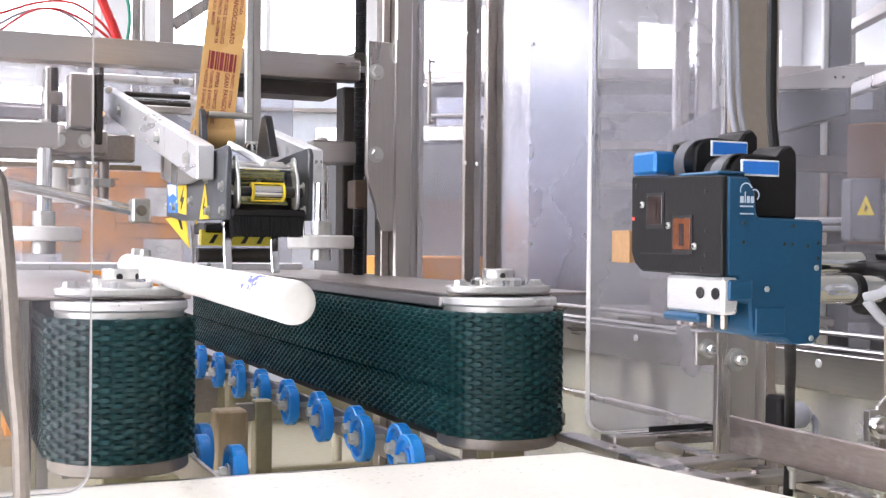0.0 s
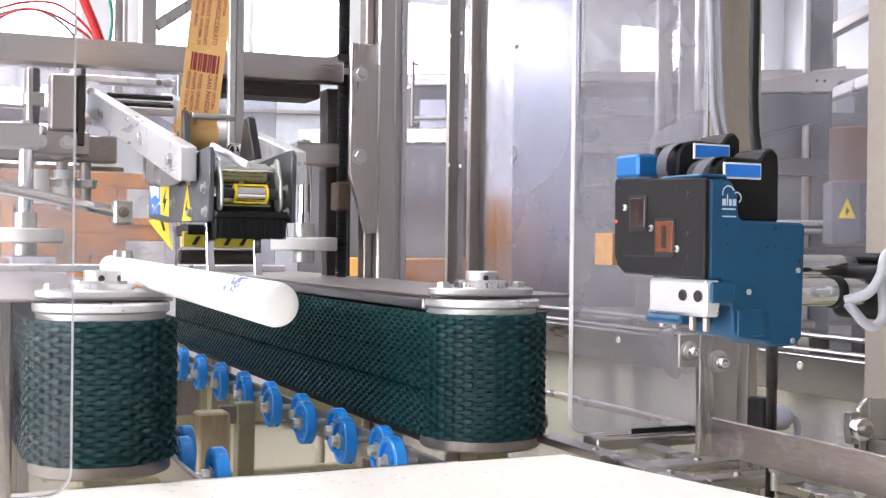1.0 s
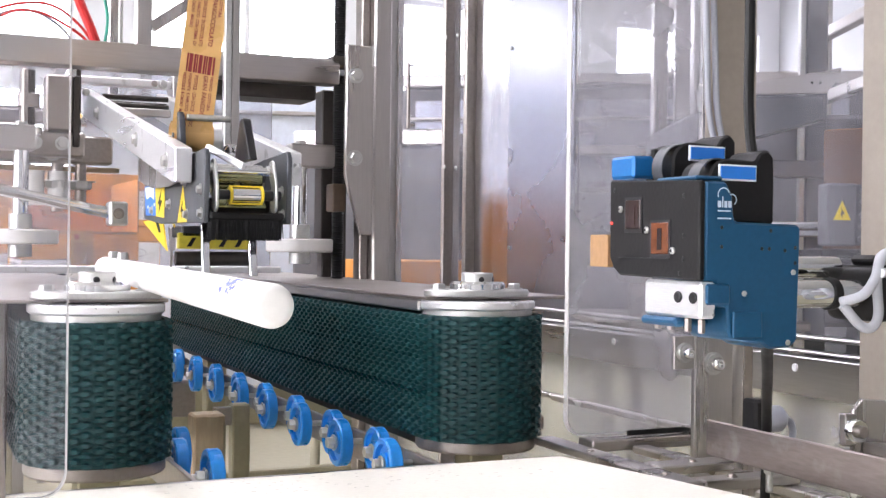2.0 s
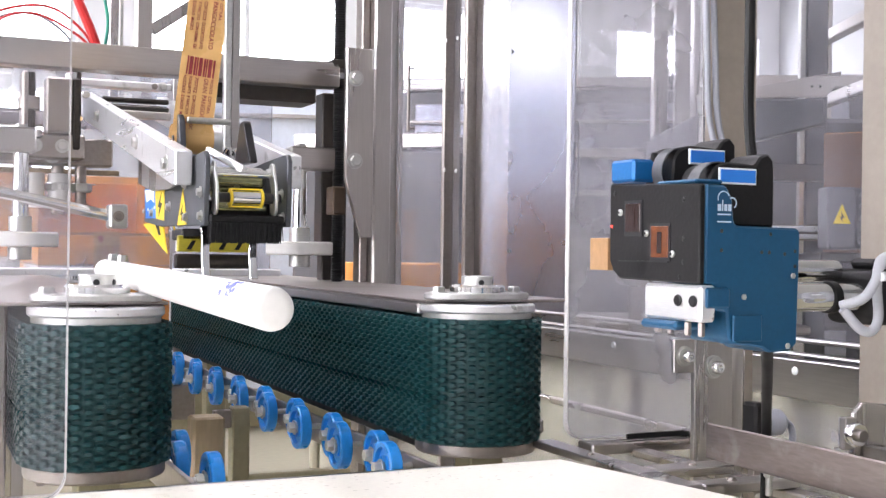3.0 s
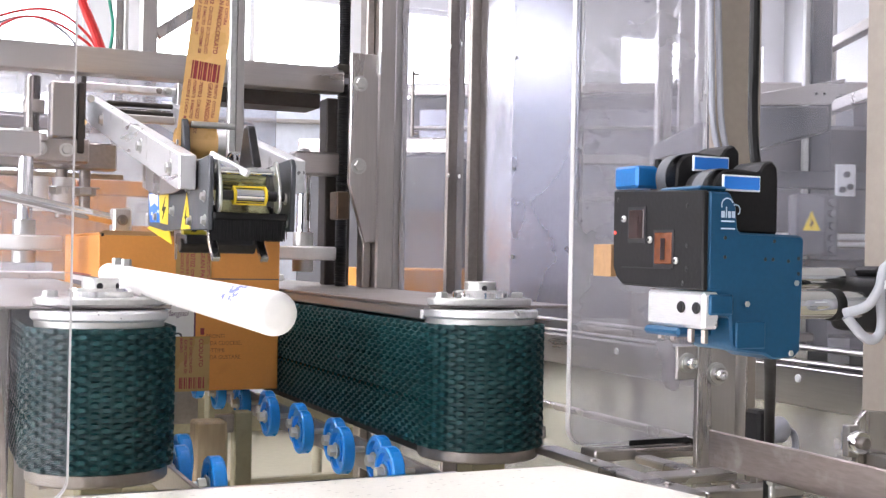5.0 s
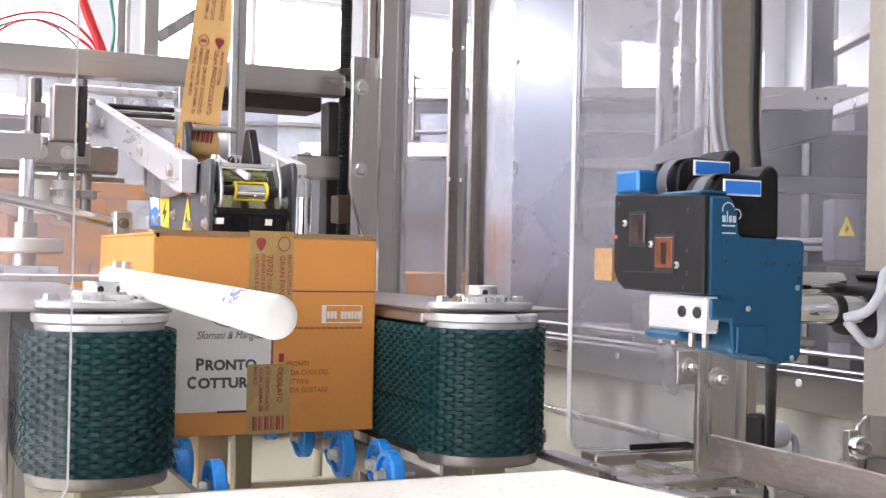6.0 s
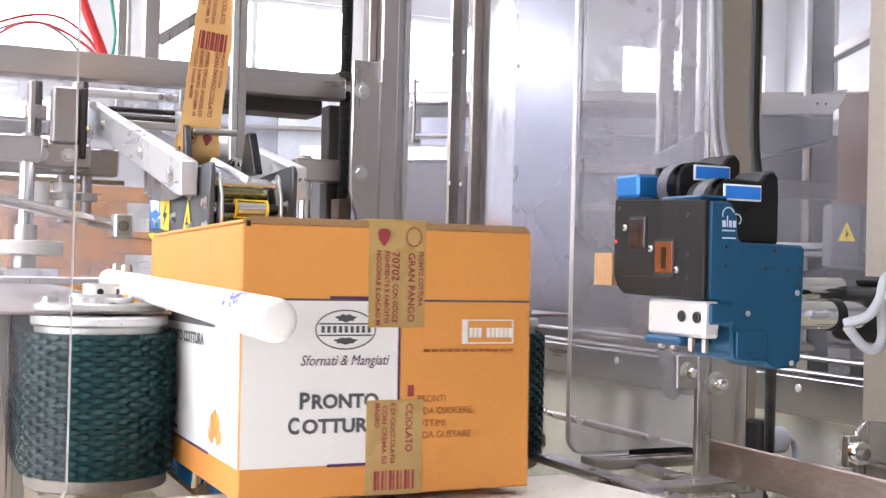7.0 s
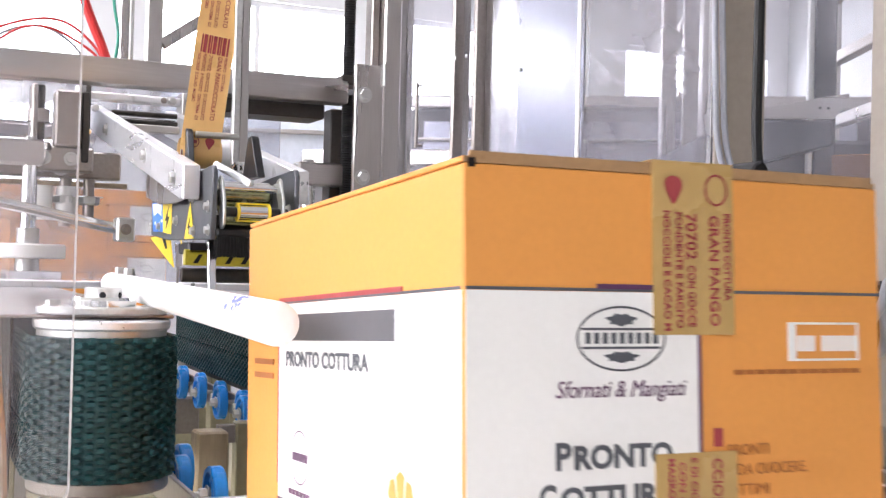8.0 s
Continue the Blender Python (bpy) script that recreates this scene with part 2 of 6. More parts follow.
def beam(p, q, w, h, bevel=0.0015, up=(0, 0, 1), bm=None):
    """A bar from p to q, w wide and h high."""
    p, q = Vector(p), Vector(q)
    d = (q - p)
    ln = d.length
    yy = d.normalized()
    zz = Vector(up)
    xx = yy.cross(zz).normalized()
    zz = xx.cross(yy)
    own = slab(-w / 2, w / 2, 0, ln, -h / 2, h / 2, bevel)
    m = Matrix((xx, yy, zz)).transposed().to_4x4()
    bmesh.ops.transform(own, matrix=Matrix.Translation(p) @ m, verts=own.verts)
    return merge(bm, own)


def tube(points, r, segs=10, bm=None, steps=8):
    """A hose along a smooth line through the points."""
    own = bmesh.new()
    pts = [Vector(p) for p in points]
    line = []
    for i in range(len(pts) - 1):
        p0, p1, p2, p3 = pts[max(i - 1, 0)], pts[i], pts[i + 1], pts[min(i + 2, len(pts) - 1)]
        for k in range(steps):
            t = k / steps
            line.append(0.5 * ((2 * p1) + (p2 - p0) * t + (2 * p0 - 5 * p1 + 4 * p2 - p3) * t * t + (3 * p1 - p0 - 3 * p2 + p3) * t ** 3))
    line.append(pts[-1])
    prev, side = None, Vector((0.3, 0.5, 0.8))
    for i, c in enumerate(line):
        d = (line[min(i + 1, len(line) - 1)] - line[max(i - 1, 0)]).normalized()
        u = d.cross(side).normalized()
        side = u.cross(d)
        ring = [own.verts.new(c + r * (u * math.cos(2 * math.pi * k / segs) + side * math.sin(2 * math.pi * k / segs))) for k in range(segs)]
        if prev:
            for k in range(segs):
                own.faces.new((prev[k], prev[(k + 1) % segs], ring[(k + 1) % segs], ring[k]))
        else:
            own.faces.new(ring[::-1])
        prev = ring
    own.faces.new(prev)
    bmesh.ops.recalc_face_normals(own, faces=own.faces[:])
    return merge(bm, own)


def bolt(at, axis, r=0.006, h=0.005, bm=None, washer=True):
    """A hexagon bolt head with its washer; the axis points outwards."""
    turn = Vector(axis).to_track_quat("Z", "Y").to_matrix().to_4x4()
    own = bmesh.new()
    if washer:
        own = spin([(0, 0), (r * 1.35, 0), (r * 1.35, 0.0012), (0, 0.0012)], at, turn, 20, own)
    own = spin([(0, 0.001), (r, 0.001), (r, h * 0.8), (r * 0.85, h), (0, h)], at, turn, 6, own)
    return merge(bm, own)


def lettering(text, size, mat, parent, m, name="lettering", width=None, label="", bold=0.0, slant=0.0):
    """Raised print in the built-in font, as a mesh; the text's own plane is xy of m."""
    cu = bpy.data.curves.new("tmp_text", "FONT")
    cu.body, cu.size, cu.align_x, cu.align_y, cu.extrude, cu.resolution_u = text, size, "CENTER", "CENTER", 0.00015, 3
    cu.offset, cu.shear = bold, slant
    tmp = bpy.data.objects.new("tmp_text", cu)
    scene.collection.objects.link(tmp)
    dg = bpy.context.evaluated_depsgraph_get()
    me = bpy.data.meshes.new_from_object(tmp.evaluated_get(dg))
    bpy.data.objects.remove(tmp)
    bpy.data.curves.remove(cu)
    if width and len(me.vertices):
        xs = [v.co.x for v in me.vertices]
        k = width / (max(xs) - min(xs))
        for v in me.vertices:
            v.co.x *= k
    me.materials.clear()
    me.materials.append(mat)
    ob = new(name, me)
    ob.parent = parent
    ob.matrix_basis = m
    if label:
        ob["label"] = label
    return ob


ZE = 0.95            # height of the eye; the heights below are given from it
ZB = ZE - 0.2012     # the level on which cartons ride

# ---- the hall ----


def hall():
    f = link("floor", slab(-7, 11, -5, 13, -0.1, 0, 0), FLOORM)
    tagged(f, "cream coated factory floor with a soft sheen", "floor", kind="structure")
    c = link("ceiling", slab(-7, 11, -5, 13, 5.0, 5.1, 0), CEILM)
    tagged(c, "white hall ceiling", "ceiling", kind="structure")
    # south and east walls are darkened only to throw less light back
    for name, dims in (("wall_south", (-7, 11, -5.2, -5, 0, 5)), ("wall_east", (11, 11.2, -5, 13, 0, 5))):
        w = link(name, slab(*dims, 0), WALLD)
        tagged(w, "plain grey hall wall", "wall", kind="structure")
    # north wall and east wall with bands of windows
    for name, along, at, lo, hi in (("wall_north", "x", 13.0, -7, 11), ("wall_west", "y", -7.25, -5, 13)):
        bm = bmesh.new()

        def piece(a, b, z0, z1, bm):
            return slab(a, b, at, at + 0.25, z0, z1, 0, bm) if along == "x" else slab(at, at + 0.25, a, b, z0, z1, 0, bm)
        bm = piece(lo, hi, 0, 1.0, bm)
        bm = piece(lo, hi, 3.9, 5.0, bm)
        if along == "y":
            bm = piece(lo + (hi - lo) / 2 + 0.35, hi, 1.0, 3.9, bm)
        n = 6
        step = (hi - lo) / n
        for i in range(n + 1 if along == "x" else 4):
            a = lo + i * step
            bm = piece(max(lo, a - 0.35), min(hi, a + 0.35), 1.0, 3.9, bm)
        w = link(name, bm, WALLM)
        tagged(w, "white hall wall with a band of tall windows", "wall", kind="structure")
        for i in range(n if along == "x" else 3):
            a, b = lo + i * step + 0.35, lo + (i + 1) * step - 0.35
            m = Matrix.Identity(4)
            win = thing("window_%d" % (i + 1 + (n if along == "y" else 0)), m, "tall hall window full of white daylight", "window", "hall windows", "structure")
            mid = (a + b) / 2

            def bar(u0, u1, z0, z1, off=0.06, t=0.06):
                return slab(u0, u1, at + off, at + off + t, z0, z1, 0.004) if along == "x" else slab(at + off, at + off + t, u0, u1, z0, z1, 0.004)
            for u0, u1, z0, z1 in ((a, a + 0.06, 1, 3.9), (b - 0.06, b, 1, 3.9), (mid - 0.03, mid + 0.03, 1.06, 3.84), (a + 0.06, b - 0.06, 1, 1.06), (a + 0.06, b - 0.06, 3.84, 3.9), (a + 0.06, mid - 0.03, 2.6, 2.65), (mid + 0.03, b - 0.06, 2.6, 2.65)):
                part("window_frame", bar(u0, u1, z0, z1), WALLM, win, smooth=False)
            part("pane", bar(a + 0.06, b - 0.06, 1.06, 3.84, 0.13, 0.02), WINM if along == "x" else WESTM, win, "bright daylight pane", smooth=False)
    lamp = thing("ceiling_light", pose(0, 0, 4.85), "long white fluorescent luminaire under the ceiling", "ceiling light", "hall luminaires")
    part("housing", slab(-0.22, 0.22, -0.95, 0.95, 0.03, 0.15, 0.01), WHITEP, lamp)
    part("diffuser", slab(-0.2, 0.2, -0.93, 0.93, 0.0, 0.03, 0.004), LAMPM, lamp, "glowing diffuser")
    spots = [(x, y) for x in (-5.4, -2.9, 0.3, 5.2) for y in (-0.6, 2.4, 5.4, 9.0) if (y > 0 or x < -5) and (x < 5 or y > 5)]
    lamp.matrix_basis = pose(spots[0][0], spots[0][1], 4.85)
    for x, y in spots[1:]:
        copy_thing(lamp, pose(x, y, 4.85))


hall()

# ---- side belt drives ----
BACK = 2.45          # axis of the rear drums
FRONT = 1.172        # axis of the front drums
RD = 0.0665          # path of the belt's segments round the drum
SEGS = 150
LOOP = 2 * (BACK - FRONT) + 2 * math.pi * RD
SPEED = 0.385
BT, BB = ZE - 0.073, ZE - 0.205


def strip_mesh():
    """One short length of rough-top belt with two staggered columns of lugs, facing +x, running along y."""
    w = LOOP / SEGS
    h = BT - BB
    LUG = ((-1, -0.15), (-0.55, -1), (0.55, -1), (1, -0.15), (0.6, 1), (-0.6, 1))
    own = slab(-0.003, 0.0008, -w / 2 - 0.0012, w / 2 + 0.0012, 0, h, 0)
    rows = 14
    step = h / rows
    for col in range(2):
        for r in range(rows):
            y = (col - 0.5) * w / 2
            z = (r + (0.28 if col else 0.72)) * step
            a, b = w * 0.22, step * 0.38
            base = [own.verts.new((0.0008, y + dy * a, z + dz * b)) for dy, dz in LUG]
            top = [own.verts.new((0.0050, y + dy * a * 0.90, z + dz * b * 0.55)) for dy, dz in LUG]
            own.faces.new(top)
            for i in range(6):
                j = (i + 1) % 6
                own.faces.new((base[i], base[j], top[j], top[i]))
    me = bpy.data.meshes.new("belt_segment")
    own.normal_update()
    own.to_mesh(me)
    own.free()
    # base faces take the darker green: shade between the lugs, put into colour
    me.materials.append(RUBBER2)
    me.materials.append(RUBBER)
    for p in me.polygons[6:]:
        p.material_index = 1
    return me


STRIP = strip_mesh()


def loop_pose(s, side, xc):
    """Pose of a segment at the length s along the loop. The inner run moves towards -y; side +1: the inner run has the smaller x."""
    run = BACK - FRONT
    s %= LOOP
    arc = math.pi * RD
    if s < run:
        x, y, out = -RD, BACK - s, 180.0
    elif s < run + arc:
        a = (s - run) / RD
        x, y, out = -RD * math.cos(a), FRONT - RD * math.sin(a), 180.0 + math.degrees(a)
    elif s < 2 * run + arc:
        x, y, out = RD, FRONT + (s - run - arc), 360.0
    else:
        a = (s - 2 * run - arc) / RD
        x, y, out = RD * math.cos(a), BACK + RD * math.sin(a), 360.0 + math.degrees(a)
    if side < 0:
        x, out = -x, 180.0 - out
    return pose(xc + x, y, BB, 0, 0, out)


def rounded(xc, r, y0, y1, n=14):
    front = [(xc - r * math.cos(math.pi * i / n), y0 - r * math.sin(math.pi * i / n)) for i in range(n + 1)]
    back = [(xc + r * math.cos(math.pi * i / n), y1 + r * math.sin(math.pi * i / n)) for i in range(n + 1)]
    return front + back


BELTS = []


def belt_drive(xc, side):
    d = thing("side_belt_drive", Matrix.Identity(4), "green rough-top side belt running round steel drums beside the lane", "conveyor belt", "side belts")
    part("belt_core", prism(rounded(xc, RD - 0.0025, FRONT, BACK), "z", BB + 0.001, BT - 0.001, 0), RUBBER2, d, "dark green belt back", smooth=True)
    for y in (FRONT, BACK):
        disc = part("flange", spin([(0, 0), (0.062, 0), (0.064, 0.002), (0.064, 0.008), (0.0625, 0.0095), (0, 0.0095)], (xc, y, BT + 0.006), "z", 48), ALU, d, "turned aluminium drum flange")
        part("collar", spin([(0, 0), (0.0605, 0), (0.0605, 0.006), (0, 0.006)], (xc, y, BT), "z", 40), ZINC, d)
        part("flange", spin([(0, 0), (0.0645, 0), (0.066, 0.002), (0.066, 0.012), (0, 0.012)], (xc, y, BB - 0.013), "z", 48), DULL, d, "worn lower drum flange")
    # steel cover plates above and below the belt, with rolled edge along the lane
    e = -side
    x_in, x_out = xc + e * 0.066, xc - e * (0.115 if side > 0 else 0.45)
    lo, hi = min(x_in, x_out), max(x_in, x_out)
    top = prism([(lo, FRONT - 0.012), (hi, FRONT - 0.012), (hi, BACK + 0.1), (lo, BACK + 0.1)], "z", BT + 0.016, BT + 0.0195, 0.0008)
    part("cover_plate", top, DULL, d, "flat stainless cover plate")
    part("edge_guard", slab(min(x_in, x_in - e * 0.008), max(x_in, x_in - e * 0.008), FRONT + 0.01, BACK, BT + 0.003, BT + 0.0155, 0.002), STEEL_Y, d)
    low = slab(min(xc - 0.058, xc + 0.058), xc + 0.058, FRONT + 0.02, BACK, BB - 0.012, BB - 0.004, 0.001)
    part("base_plate", low, DARKST, d, "brown oily base plate")
    if side < 0:
        part("side_cover", slab(xc - 0.081, xc - 0.078, FRONT + 0.03, BACK, BB - 0.02, BT + 0.0155, 0.001), DARKST, d, "dark oily side cover")
    # bearing unit
    zb = BT + 0.0196
    pts = [(xc + 0.062 * math.cos(a) * (1 if abs(math.cos(a)) > 0.3 else 0.8), FRONT + 0.036 * math.sin(a)) for a in [2 * math.pi * i / 24 for i in range(24)]]
    hous = part("bearing_housing", prism(pts, "z", zb, zb + 0.0075, 0.0015), ZINC, d, "cast bearing housing")
    for dx in (-0.046, 0.046):
        part("bolt", bolt((xc + dx, FRONT, zb + 0.0075), (0, 0, 1), 0.0072, 0.0065), ZINC, hous)
    part("bearing_ring", spin([(0.02, 0), (0.031, 0), (0.031, 0.006), (0.028, 0.009), (0.012, 0.009)], (xc, FRONT, zb + 0.0075), "z", 36), CHROME, hous)
    part("lock_collar", spin([(0, 0.0), (0.0175, 0), (0.0175, 0.013), (0.0165, 0.0142), (0.0115, 0.0142), (0.0105, 0.007), (0, 0.007)], (xc, FRONT, zb + 0.0115), "z", 32), ZINC, hous)
    for a in (-100, -35):
        dx, dy = math.cos(radians(a)), math.sin(radians(a))
        part("set_screw", rod((xc + dx * 0.0165, FRONT + dy * 0.0165, zb + 0.0185), (xc + dx * 0.0182, FRONT + dy * 0.0182, zb + 0.0185), 0.0032, 12), BLACKM, hous)
    for y in (FRONT - 0.03, BACK - 0.1):
        part("leg", slab(xc - 0.02, xc + 0.02, y, y + 0.04, 0.0, BB - 0.0125, 0.002), OLIVE, d, "square machine leg")
    segs = []
    for i in range(SEGS):
        ob = new("belt_segment", STRIP)
        ob.parent = d
        ob.matrix_basis = loop_pose(i * LOOP / SEGS, side, xc)
        segs.append(ob)
    BELTS.append((segs, side, xc))
    return d


belt_drive(0.576, 1)
belt_drive(0.170, -1)

# ---- guide tube ----


def guide_tube():
    a, b = Vector((0.198, 0.672, ZE - 0.036)), Vector((0.236, 1.56, ZE - 0.031))
    d = b - a
    ln = d.length
    g = thing("guide_tube", Matrix.Translation(a) @ d.to_track_quat("Z", "Y").to_matrix().to_4x4(), "white plastic guide tube with a rounded end beside the lane", "guide rail")
    r = 0.0135
    prof = [(0, 0)] + [(r - 0.006 + 0.006 * math.sin(radians(t)), 0.006 - 0.006 * math.cos(radians(t))) for t in range(0, 91, 15)]
    part("tube", spin(prof + [(r, ln * 0.42), (r - 0.0004, ln * 0.42 + 0.0004), (r, ln * 0.42 + 0.0012), (r, ln - 0.006), (r * 0.7, ln), (0, ln)], (0, 0, 0), "z", 40), WHITEP, g)
    inv = g.matrix_basis.inverted()
    for y in (1.38, 1.47):
        t = (y - 0.672) / (1.56 - 0.672)
        at = a + d * t
        o = part("clamp_bolt", bolt(inv @ (at + Vector((0, 0, r - 0.001))), inv.to_3x3() @ Vector((0, 0, 1)), 0.006, 0.009), ZINC, g)
    part("bracket", beam(inv @ Vector((0.228, 1.40, ZE - 0.0515)), inv @ Vector((0.20, 1.40, ZE - 0.0515)), 0.03, 0.004, 0.0008), ZINC, g)
    pm = bmesh.new()
    rnd = random.Random(3)
    up = inv.to_3x3() @ Vector((0, 0, 1))
    out = inv.to_3x3() @ Vector((-0.45, -0.6, 0.62))
    q0 = math.atan2(out.y, out.x)
    for k in range(44):
        u = rnd.gauss(0.080, 0.009)
        q = q0 + radians(rnd.gauss(0, 15))
        c = Vector((math.cos(q) * (r + 0.0002), math.sin(q) * (r + 0.0002), u))
        t_ = Vector((-math.sin(q), math.cos(q), 0))
        aa, bb = rnd.uniform(0.0005, 0.0022), rnd.uniform(0.001, 0.004)
        pm.faces.new([pm.verts.new(c + t_ * dx * aa + Vector((0, 0, dy * bb))) for dx, dy in ((-1, -1), (1, -0.6), (1, 1), (-0.7, 0.8))])
    part("stamp", pm, STAMP, g, "smudged blue stamp", smooth=False)
    return g


guide_tube()

# ---- skate wheels in the lane ----


def skate_wheel(y, side, dx):
    """One skate wheel on a stub axle bolted to the lane's side rail."""
    w = thing("skate_wheel", pose(0.373 + side * 0.124, y, ZB - 0.0275), "bright blue plastic skate wheel on a steel stub axle", "roller", "lane rollers")
    part("axle", rod((-side * 0.003, 0, 0), (-side * (dx + 0.006), 0, 0), 0.0036, 12), ZINC, w)
    prof = [(0.0045, -0.0055), (0.0125, -0.0055), (0.013, -0.002), (0.0205, -0.002), (0.0215, -0.007), (0.0262, -0.007), (0.0275, -0.0055), (0.0275, 0.0055), (0.0262, 0.007), (0.0215, 0.007), (0.0205, 0.002), (0.013, 0.002), (0.0125, 0.0055), (0.0045, 0.0055)]
    wh = part("wheel", spin(prof, (0, 0, 0), "x", 40), BLUEP, w, "blue plastic wheel with a raised rim")
    wh.location = (-side * dx, 0, 0.0)
    part("hub", rod((-0.0075, 0, 0), (0.0075, 0, 0), 0.0075, 16), ZINC, wh, "steel hub")
    part("nut", bolt((-0.0075, 0, 0), (-1, 0, 0), 0.007, 0.009), ZINC, wh)
    return w


for sd in (1, -1):
    for dx, y0 in ((0.031, 1.155), (0.013, 1.230)):
        first = skate_wheel(y0, sd, dx)
        for k in range(1, 9):
            copy_thing(first, pose(0.373 + sd * 0.124, y0 + 0.15 * k, ZB - 0.0275))


def lane_frame():
    fr = thing("lane_frame", Matrix.Identity(4), "steel rails and cross beams under the lane rollers", "machine frame")
    for x in (0.373 - 0.124, 0.373 + 0.124):
        part("side_rail", slab(x - 0.003, x + 0.003, 1.08, 2.55, ZB - 0.052, ZB - 0.018, 0.0008), DULL, fr)
    for y, x in ((1.72, 0.352), (2.2, 0.50)):
        part("cross_beam", slab(0.25, x, y, y + 0.05, ZB - 0.12, ZB - 0.056, 0.002), DULL, fr)
    part("post", slab(0.366, 0.410, 1.62, 1.66, 0.0, ZB - 0.034, 0.003), WOOD, fr, "scuffed pale post")
    part("post", slab(0.436, 0.462, 1.68, 1.705, ZB - 0.19, ZB - 0.03, 0.002), OLIVE, fr)
    part("foot", slab(0.440, 0.452, 1.685, 1.70, 0.0, ZB - 0.1905, 0.002), BLACKM, fr, "dark threaded foot")
    part("bracket", slab(0.4105, 0.4355, 1.685, 1.70, ZB - 0.06, ZB - 0.034, 0.001), DULL, fr)
    part("stretcher", slab(0.40, 0.95, 2.55, 2.59, ZE - 0.395, ZE - 0.315, 0.003), OLIVE, fr)
    part("stretcher", slab(0.40, 0.95, 2.55, 2.58, ZE - 0.52, ZE - 0.50, 0.003), OLIVE, fr)
    for x in (0.42, 0.91):
        part("post", slab(x, x + 0.03, 2.555, 2.585, 0, ZE - 0.396, 0.002), OLIVE, fr)
    return fr


lane_frame()

# ---- outfeed belt in front ----


def outfeed():
    o = thing("outfeed_conveyor", pose(0, 1.035, ZE - 0.2085, -3.3), "cream outfeed belt rising gently, in a steel bed", "conveyor belt")
    part("belt", slab(-0.25, 0.605, -0.95, 0, -0.004, 0, 0.0015), CREAM, o, "worn cream conveyor belt")
    part("bed", slab(-0.25, 0.60, -0.94, 0.004, -0.035, -0.0042, 0.002), DULL, o)
    part("end_bar", slab(-0.25, 0.50, 0.006, 0.030, -0.016, -0.003, 0.002), STEEL_H, o, "steel end bar")
    for x in (-0.2, 0.55):
        part("leg", slab(x, x + 0.04, -0.9, -0.86, -(ZE - 0.2085) - 0.04, -0.036, 0.002), STEEL, o)
        part("leg", slab(x, x + 0.04, -0.06, -0.02, -(ZE - 0.2085) + 0.0, -0.036, 0.002), STEEL, o)
    bm = bmesh.new()
    rnd = random.Random(5)
    for i in range(34):
        for j in range(5):
            x, y = 0.20 + i * 0.0105 + rnd.uniform(-0.003, 0.003), -0.02 - j * 0.02 + rnd.uniform(-0.004, 0.004)
            if rnd.random() < 0.55:
                continue
            s = rnd.uniform(0.0005, 0.0012)
            bm.faces.new([bm.verts.new((x + dx * s * 1.8, y + dy * s, 0.0003)) for dx, dy in ((-1, -1), (1, -1), (1, 1), (-1, 1))])
    tagged(part("scuff", bm, SCUFF, o, "grey scuff marks", smooth=False), kind="stuff")
    return o


outfeed()
# ---- acrylic guards across the lane's mouth ----


def acrylic(name, x0, x1, y, z0, z1, edge, label, mat=None, r=0.02):
    g = thing(name, pose(0, y, 0), label, "guard panel", "acrylic guards")
    out = []
    for cx, cz, a0 in ((x1 - r, z0 + r, -90), (x1 - r, z1 - r, 0), (x0 + r, z1 - r, 90), (x0 + r, z0 + r, 180)):
        out += [(cx + r * math.cos(radians(a0 + k * 15)), cz + r * math.sin(radians(a0 + k * 15))) for k in range(7)]
    s = part("sheet", prism(out, "y", 0, 0.006, 0), mat or PLEXI, g, "clear acrylic sheet", smooth=False)
    s.visible_shadow = False
    # sawn edge, slightly proud
    bm = bmesh.new()
    inner = [((x - (x0 + x1) / 2) * (1 - 0.0014 / (x1 - x0)) + (x0 + x1) / 2, (z - (z0 + z1) / 2) * (1 - 0.0014 / (z1 - z0)) + (z0 + z1) / 2) for x, z in out]
    n = len(out)
    vo = [[bm.verts.new((x + (0.0003 if x > (x0 + x1) / 2 else -0.0003), yy, z + (0.0006 if z > (z0 + z1) / 2 else -0.0006))) for x, z in out] for yy in (-0.0006, 0.0066)]
    vi = [[bm.verts.new((x, yy, z)) for x, z in inner] for yy in (-0.0006, 0.0066)]
    for i in range(n):
        j = (i + 1) % n
        bm.faces.new((vo[0][i], vo[0][j], vo[1][j], vo[1][i]))
        bm.faces.new((vo[0][i], vi[0][i], vi[0][j], vo[0][j]))
        bm.faces.new((vo[1][i], vo[1][j], vi[1][j], vi[1][i]))
    part("edge", bm, PLEXIE, g, "frosted sawn edge", smooth=False)
    return g


acrylic("acrylic_screen", -0.42, 0.119, 0.97, ZE - 0.200, 1.75, "right", "dusty clear acrylic guard panel before the green drum")
SCREEN = acrylic("acrylic_screen", 0.632, 0.80, 1.07, ZE - 0.196, 1.75, "left", "clear acrylic guard panel with a frosted edge", PLEXIM)

part("seal", slab(0.705, 0.801, -0.003, -0.0008, ZE - 0.199, ZE - 0.193, 0.0008), CABLE, SCREEN, "black rubber seal strip")

# ---- mast, bridge and press wheels ----


